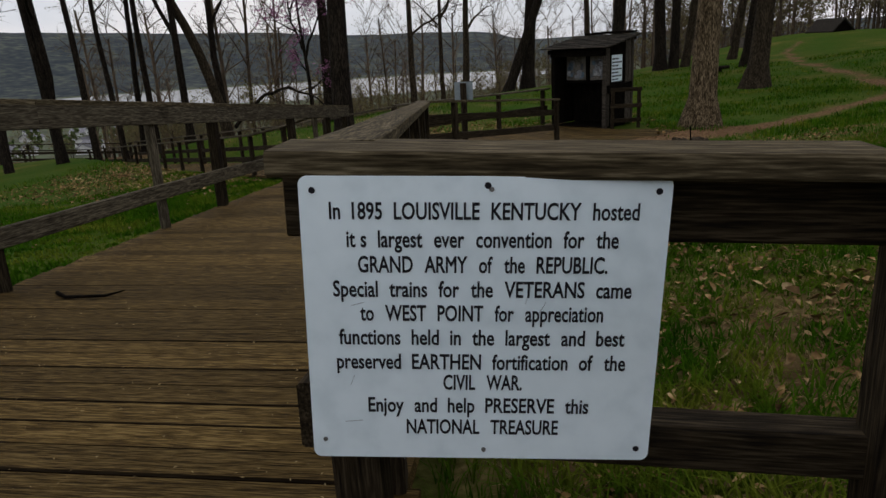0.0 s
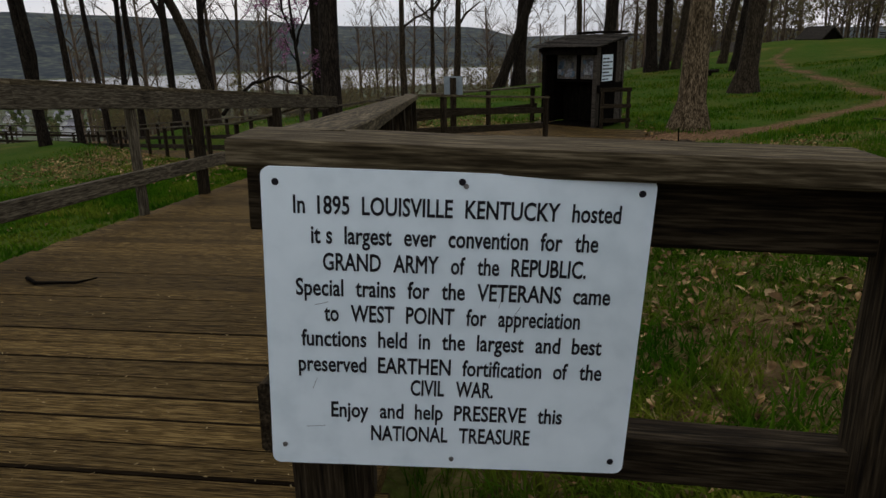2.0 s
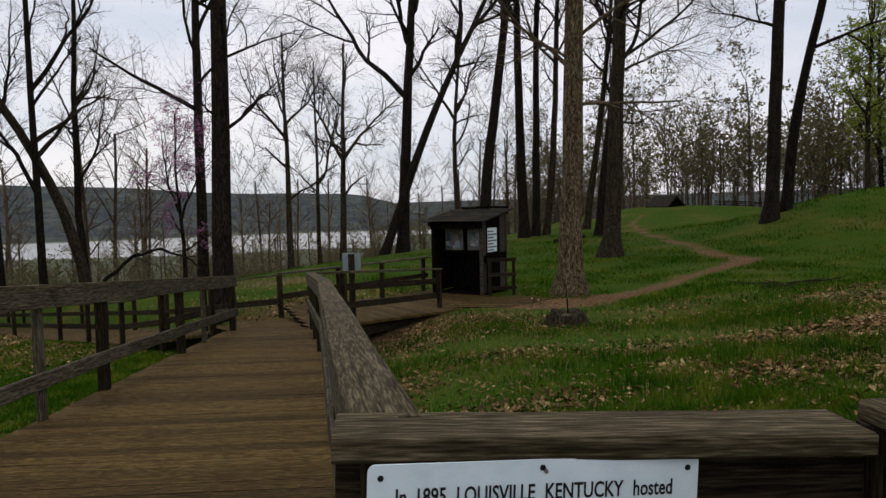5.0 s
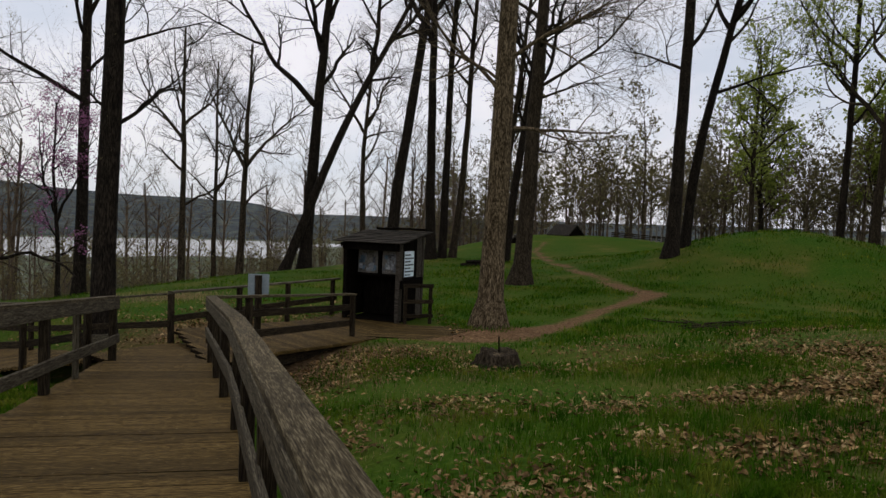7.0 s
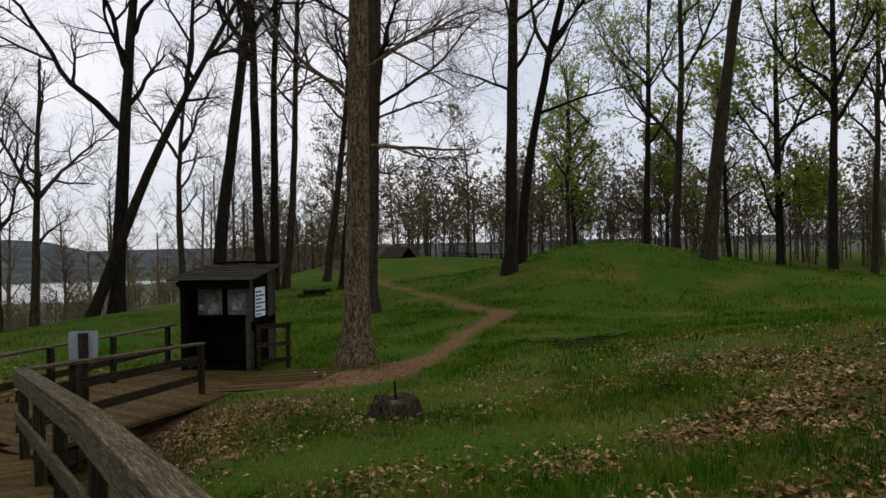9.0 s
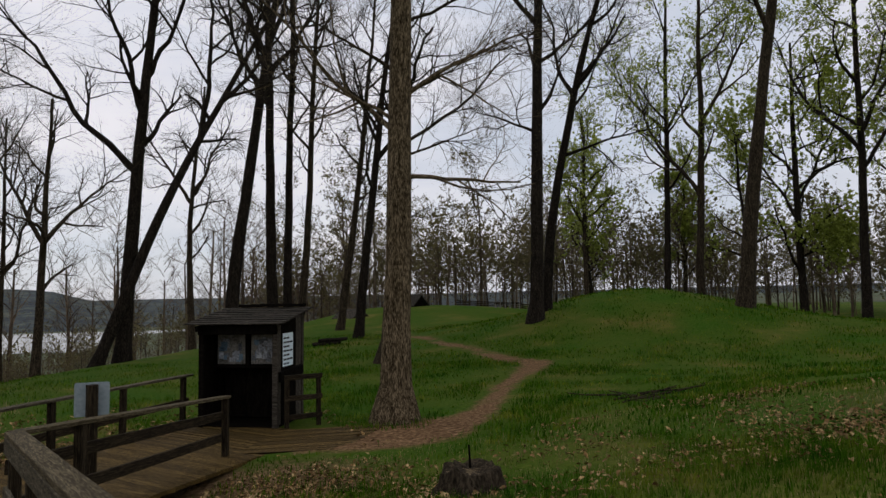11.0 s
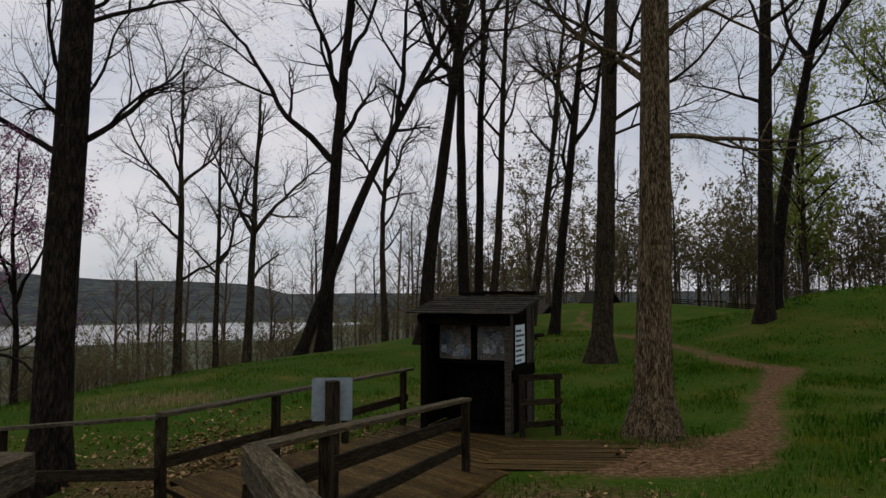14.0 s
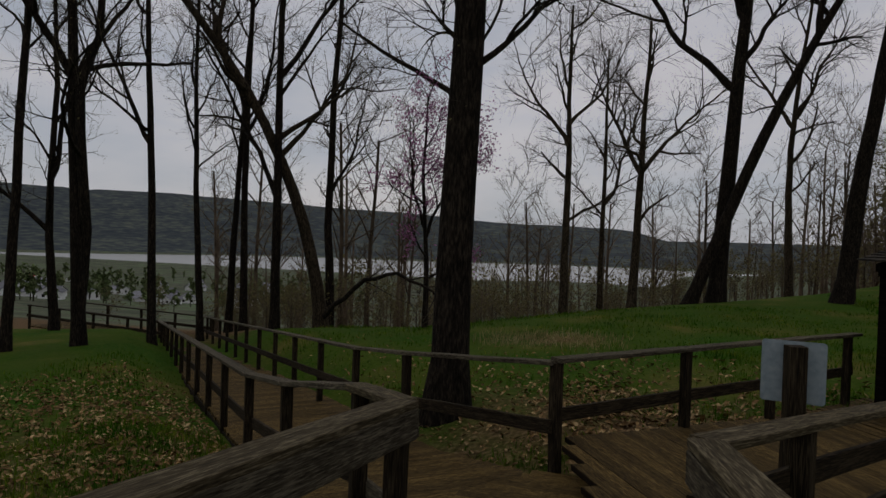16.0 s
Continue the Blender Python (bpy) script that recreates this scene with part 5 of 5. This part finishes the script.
# ---- grass and fallen leaves ----
def off_deck(x, y):
    left = -2.86 - 0.037 * np.maximum(0, y - 1) - 0.12
    right = np.where(y < 1.3, 0.8, np.interp(y, [COR[1], BEND[1], RC[1]], [COR[0], BEND[0], RC[0]]) + 0.1)
    on = (y < 12.4) & (x > left) & (x < right)
    u = (x - LC2[0]) * DIRL.x + (y - LC2[1]) * DIRL.y
    v = (x - LC2[0]) * 0.714 + (y - LC2[1]) * 0.70
    on |= (u > -1.2) & (u < 26) & (v > -0.1) & (v < 2.15)
    u = (x - RC[0]) * DIRR.x + (y - RC[1]) * DIRR.y
    v = -(x - RC[0]) * DIRR.y + (y - RC[1]) * DIRR.x
    on |= (u > -0.3) & (u < 8.0) & (v > -0.08) & (v < 2.3)
    on |= (x > 0.3) & (x < 2.6) & (y > 14.7) & (y < 17.2) & (u > 4) & (v > -1.75) & (v <= 0)
    return ~on


def blades(name, n, region, height, width, mat, label, seed, keep=None, droop=1.0):
    rng = np.random.default_rng(seed)
    x, y = rng.uniform(region[0], region[1], n), rng.uniform(region[2], region[3], n)
    # tufts: draw the blades together
    cx, cy = np.round(x / 0.13), np.round(y / 0.13)
    h1, h2 = np.modf(np.abs(np.sin(cx * 12.9898 + cy * 78.233) * 43758.5453))[0], np.modf(np.abs(np.sin(cx * 39.346 + cy * 11.135) * 24634.6345))[0]
    tx, ty = (cx + 0.9 * (h1 - 0.5)) * 0.13, (cy + 0.9 * (h2 - 0.5)) * 0.13
    x, y = tx + (x - tx) * (0.5 + 0.7 * h2), ty + (y - ty) * (0.5 + 0.7 * h1)
    ok = off_deck(x, y) & (seg_dist(x, y, PATHLINE) > 0.42 + 0.2 * rng.random(n))
    patch = 0.5 + 0.5 * np.sin(0.9 * x + 1.3 * np.sin(0.7 * y)) * np.sin(1.1 * y + 1.7 * np.sin(0.5 * x))
    if keep is not None:
        ok &= rng.random(n) < keep(x, y, patch)
    x, y, patch = x[ok], y[ok], patch[ok]
    n = len(x)
    z = terrain(x, y) - 0.01
    h = height * rng.uniform(0.45, 1.3, n) * (0.6 + 0.7 * patch)
    a = rng.uniform(0, 2 * np.pi, n)
    lean = rng.uniform(0.15, 0.9, n) * h * droop
    w = width * rng.uniform(0.6, 1.3, n)
    base = np.stack([x, y, z], -1)
    side = np.stack([-np.sin(a), np.cos(a), np.zeros(n)], -1) * w[:, None] / 2
    mid = base + np.stack([np.cos(a) * lean * 0.35, np.sin(a) * lean * 0.35, h * 0.6], -1)
    tip = base + np.stack([np.cos(a) * lean, np.sin(a) * lean, h], -1)
    V = np.stack([base - side, base + side, mid + side * 0.8, mid - side * 0.8, tip], 1).reshape(-1, 3)
    o = np.arange(n)[:, None] * 5
    F = np.concatenate([o + np.array([[0, 1, 2]]), o + np.array([[0, 2, 3]]), o + np.array([[3, 2, 4]])])
    return tagged(new(name, mesh_arrays(name, V, F, [mat])), label, "grass", kind="stuff")


DRIFTS = [(3.6, 7.15, 0.45, 0.9), (2.7, 5.5, 0.38, 0.95), (2.45, 7.3, 0.4, 0.7), (4.2, 7.05, 0.4, 0.8), (4.7, 7.0, 0.45, 0.7), (4.35, 6.25, 0.4, 0.7), (2.2, 6.1, 0.35, 0.6),
          (0.9, 8.5, 0.6, 0.35), (3.3, 5.3, 0.6, 0.4), (5.6, 7.1, 0.7, 0.6), (6.6, 8.2, 0.9, 0.4), (1.2, 5.4, 0.5, 0.4),
          (4.9, 9.9, 0.9, 0.3), (6.5, 9.6, 1.0, 0.35), (9.0, 13.4, 1.5, 0.15), (2.0, 11.3, 0.6, 0.5), (0.4, 5.2, 0.5, 0.6), (-0.3, 7.5, 0.5, 0.6)]


def g2(x, y, cx, cy, r):
    return np.exp(-((x - cx) ** 2 + (y - cy) ** 2) / (r * r))


def lush(x, y, p):
    drift = np.clip(sum(1.2 * d * g2(x, y, cx, cy, rr) for cx, cy, rr, d in DRIFTS), 0, 0.92)
    return np.clip(-0.05 + 1.3 * p, 0.05, 1) * (1 - drift)


blades("grass", 30000, (0.0, 2.9, 1.35, 4.8), 0.085, 0.009, GRASS, "short tufted grass and weeds below the notice", 7,
       lambda x, y, p: np.clip(0.45 + 0.6 * np.sin(5.1 * x + 2 * np.sin(3.3 * y)) * np.sin(4.3 * y + x) + 0.3 * (y > 2.1), 0.08, 1.0), 2.0)
blades("grass", 80000, (-0.9, 5.5, 1.3, 12.0), 0.11, 0.007, GRASS, "fresh green tufted spring grass", 1, lush)
blades("grass", 55000, (-8.5, -2.9, 1.0, 15.5), 0.09, 0.009, GRASS, "fresh green grass and low weeds by the ramp", 2, lush)
blades("low_weeds", 26000, (-7.0, -2.9, 1.0, 11.5), 0.07, 0.022, GRASS, "broad-leaved low weeds beside the ramp", 21, None, 1.4)
blades("grass", 70000, (-1.5, 14.0, 3.0, 27.0), 0.1, 0.013, GRASS, "green lawn grass on the hilltop", 3, lush)
blades("grass", 30000, (-14.0, 4.0, 13.0, 34.0), 0.09, 0.016, GRASS, "thin green grass under the trees", 4, lush)
blades("grass", 55000, (4.0, 34.0, 12.0, 42.0), 0.12, 0.03, GRASS, "green grass over the mounds", 6, lush)
blades("dry_grass", 5000, (-6.6, -2.9, 21.6, 25.0), 0.16, 0.012, STRAW, "pale heap of dry straw on the brow", 8, lambda x, y, p: np.exp(-((x + 4.7) ** 2) / 1.6 - ((y - 23.3) ** 2) / 0.7))
blades("dry_grass", 9000, (0.0, 2.9, 1.35, 4.6), 0.03, 0.0035, STRAW, "dry straw lying flat below the notice", 15, None, 5.0)
blades("dry_grass", 26000, (-0.9, 9.0, 1.3, 14.0), 0.08, 0.006, STRAW, "dry straw stems among the grass", 5, lambda x, y, p: np.clip(0.9 - p, 0.08, 1))


def litter(name, n, region, size, seed, keep, label):
    rng = np.random.default_rng(seed)
    x, y = rng.uniform(region[0], region[1], n), rng.uniform(region[2], region[3], n)
    ok = off_deck(x, y) & (rng.random(n) < keep(x, y))
    x, y = x[ok], y[ok]
    n = len(x)
    c = np.stack([x, y, terrain(x, y) + rng.uniform(0.01, 0.05, n)], -1)
    a = rng.uniform(0, 2 * np.pi, n)
    s3 = size * rng.uniform(0.5, 1.4, n)
    tilt = rng.normal(scale=0.35, size=(n, 2))
    e1 = np.stack([np.cos(a), np.sin(a), tilt[:, 0]], -1) * s3[:, None]
    e2 = np.stack([-np.sin(a), np.cos(a), tilt[:, 1]], -1) * (s3 * 0.5)[:, None]
    up = np.array([0, 0, 1.0]) * (s3 * rng.uniform(0.1, 0.45, n))[:, None]
    V = np.stack([c - e1, c - e1 * 0.2 + e2 + up, c + e1 * 0.35 + e2 * 0.8 + up * 0.7, c + e1, c + e1 * 0.3 - e2 * 0.7 + up, c - e1 * 0.25 - e2 + up * 0.8], 1).reshape(-1, 3)
    o = np.arange(n)[:, None] * 6
    F = np.concatenate([o + np.array([[0, 1, 2, 3]]), o + np.array([[0, 3, 4, 5]])])
    return tagged(new(name, mesh_arrays(name, V, F, [LITTER])), label, "leaves", kind="stuff")


litter("fallen_leaves", 120000, (-0.8, 11, 1.3, 14.0), 0.034, 11,
       lambda x, y: np.clip(0.015 + 0.1 * np.sin(1.3 * x + 0.7 * y) * np.sin(1.9 * y - 0.6 * x) + 0.8 * g2(x, y, 0.3, 12.4, 1.2) + 0.08 * g2(x, y, 1.4, 2.4, 1.3)
                            + sum(d * g2(x, y, cx, cy, rr) for cx, cy, rr, d in DRIFTS), 0, 1),
       "brown fallen oak leaves lying in drifts")
litter("fallen_leaves", 7000, (0.0, 2.9, 1.3, 4.8), 0.02, 14,
       lambda x, y: np.clip(0.3 + 0.35 * np.sin(6.3 * x + 1.1 * np.sin(4 * y)) * np.sin(5.7 * y - 1.3 * x) + 0.6 * (y < 1.95), 0.06, 1), "small brown fallen leaves below the notice")
litter("fallen_leaves", 60000, (-13, -2.5, 2, 24), 0.036, 12,
       lambda x, y: np.clip(0.012 + 0.9 * g2(x, y, -6.3, 13.4, 1.9) + 0.8 * g2(x, y, -9.5, 16, 2.5) + 0.6 * g2(x, y, -2.5, 17, 2.6), 0, 1),
       "brown fallen leaves beside the boardwalk")
litter("fallen_leaves", 9000, (-3.5, 3.0, 14.5, 22), 0.05, 13, lambda x, y: np.clip(0.1 + 0.8 * g2(x, y, -1.8, 16.8, 1.7), 0, 1), "brown fallen leaves behind the walkway")

# tiny yellow bud scales and crumbs that have fallen on the boards
rs = np.random.default_rng(31)
ns = 2600
sx = rs.uniform(-2.8, -0.3, ns)
sy = -0.6 + 10.5 * rs.random(ns) ** 1.6
keep_s = sx < np.interp(sy, [COR[1], BEND[1], RC[1]], [COR[0], BEND[0], RC[0]]) - 0.05
sx, sy = sx[keep_s], sy[keep_s]
sc3 = np.stack([sx, sy, 1.135 - 0.066 * sy + 0.006], -1)
sa, sr = rs.uniform(0, 2 * np.pi, len(sx)), 0.0035 * rs.uniform(0.5, 1.9, len(sx)) ** 1.3
su = np.stack([np.cos(sa), np.sin(sa), rs.uniform(-0.3, 0.3, len(sx))], -1) * sr[:, None]
sw = np.stack([-np.sin(sa), np.cos(sa), rs.uniform(0.0, 0.5, len(sx))], -1) * (sr * 0.5)[:, None]
SV = np.stack([sc3 - su, sc3 + sw, sc3 + su, sc3 - sw * 0.6], 1).reshape(-1, 3)
tagged(new("bud_scales", mesh_arrays("bud_scales", SV, np.arange(len(SV)).reshape(-1, 4), [STRAW])), "tiny yellow bud scales strewn over the boards", "debris", kind="stuff")
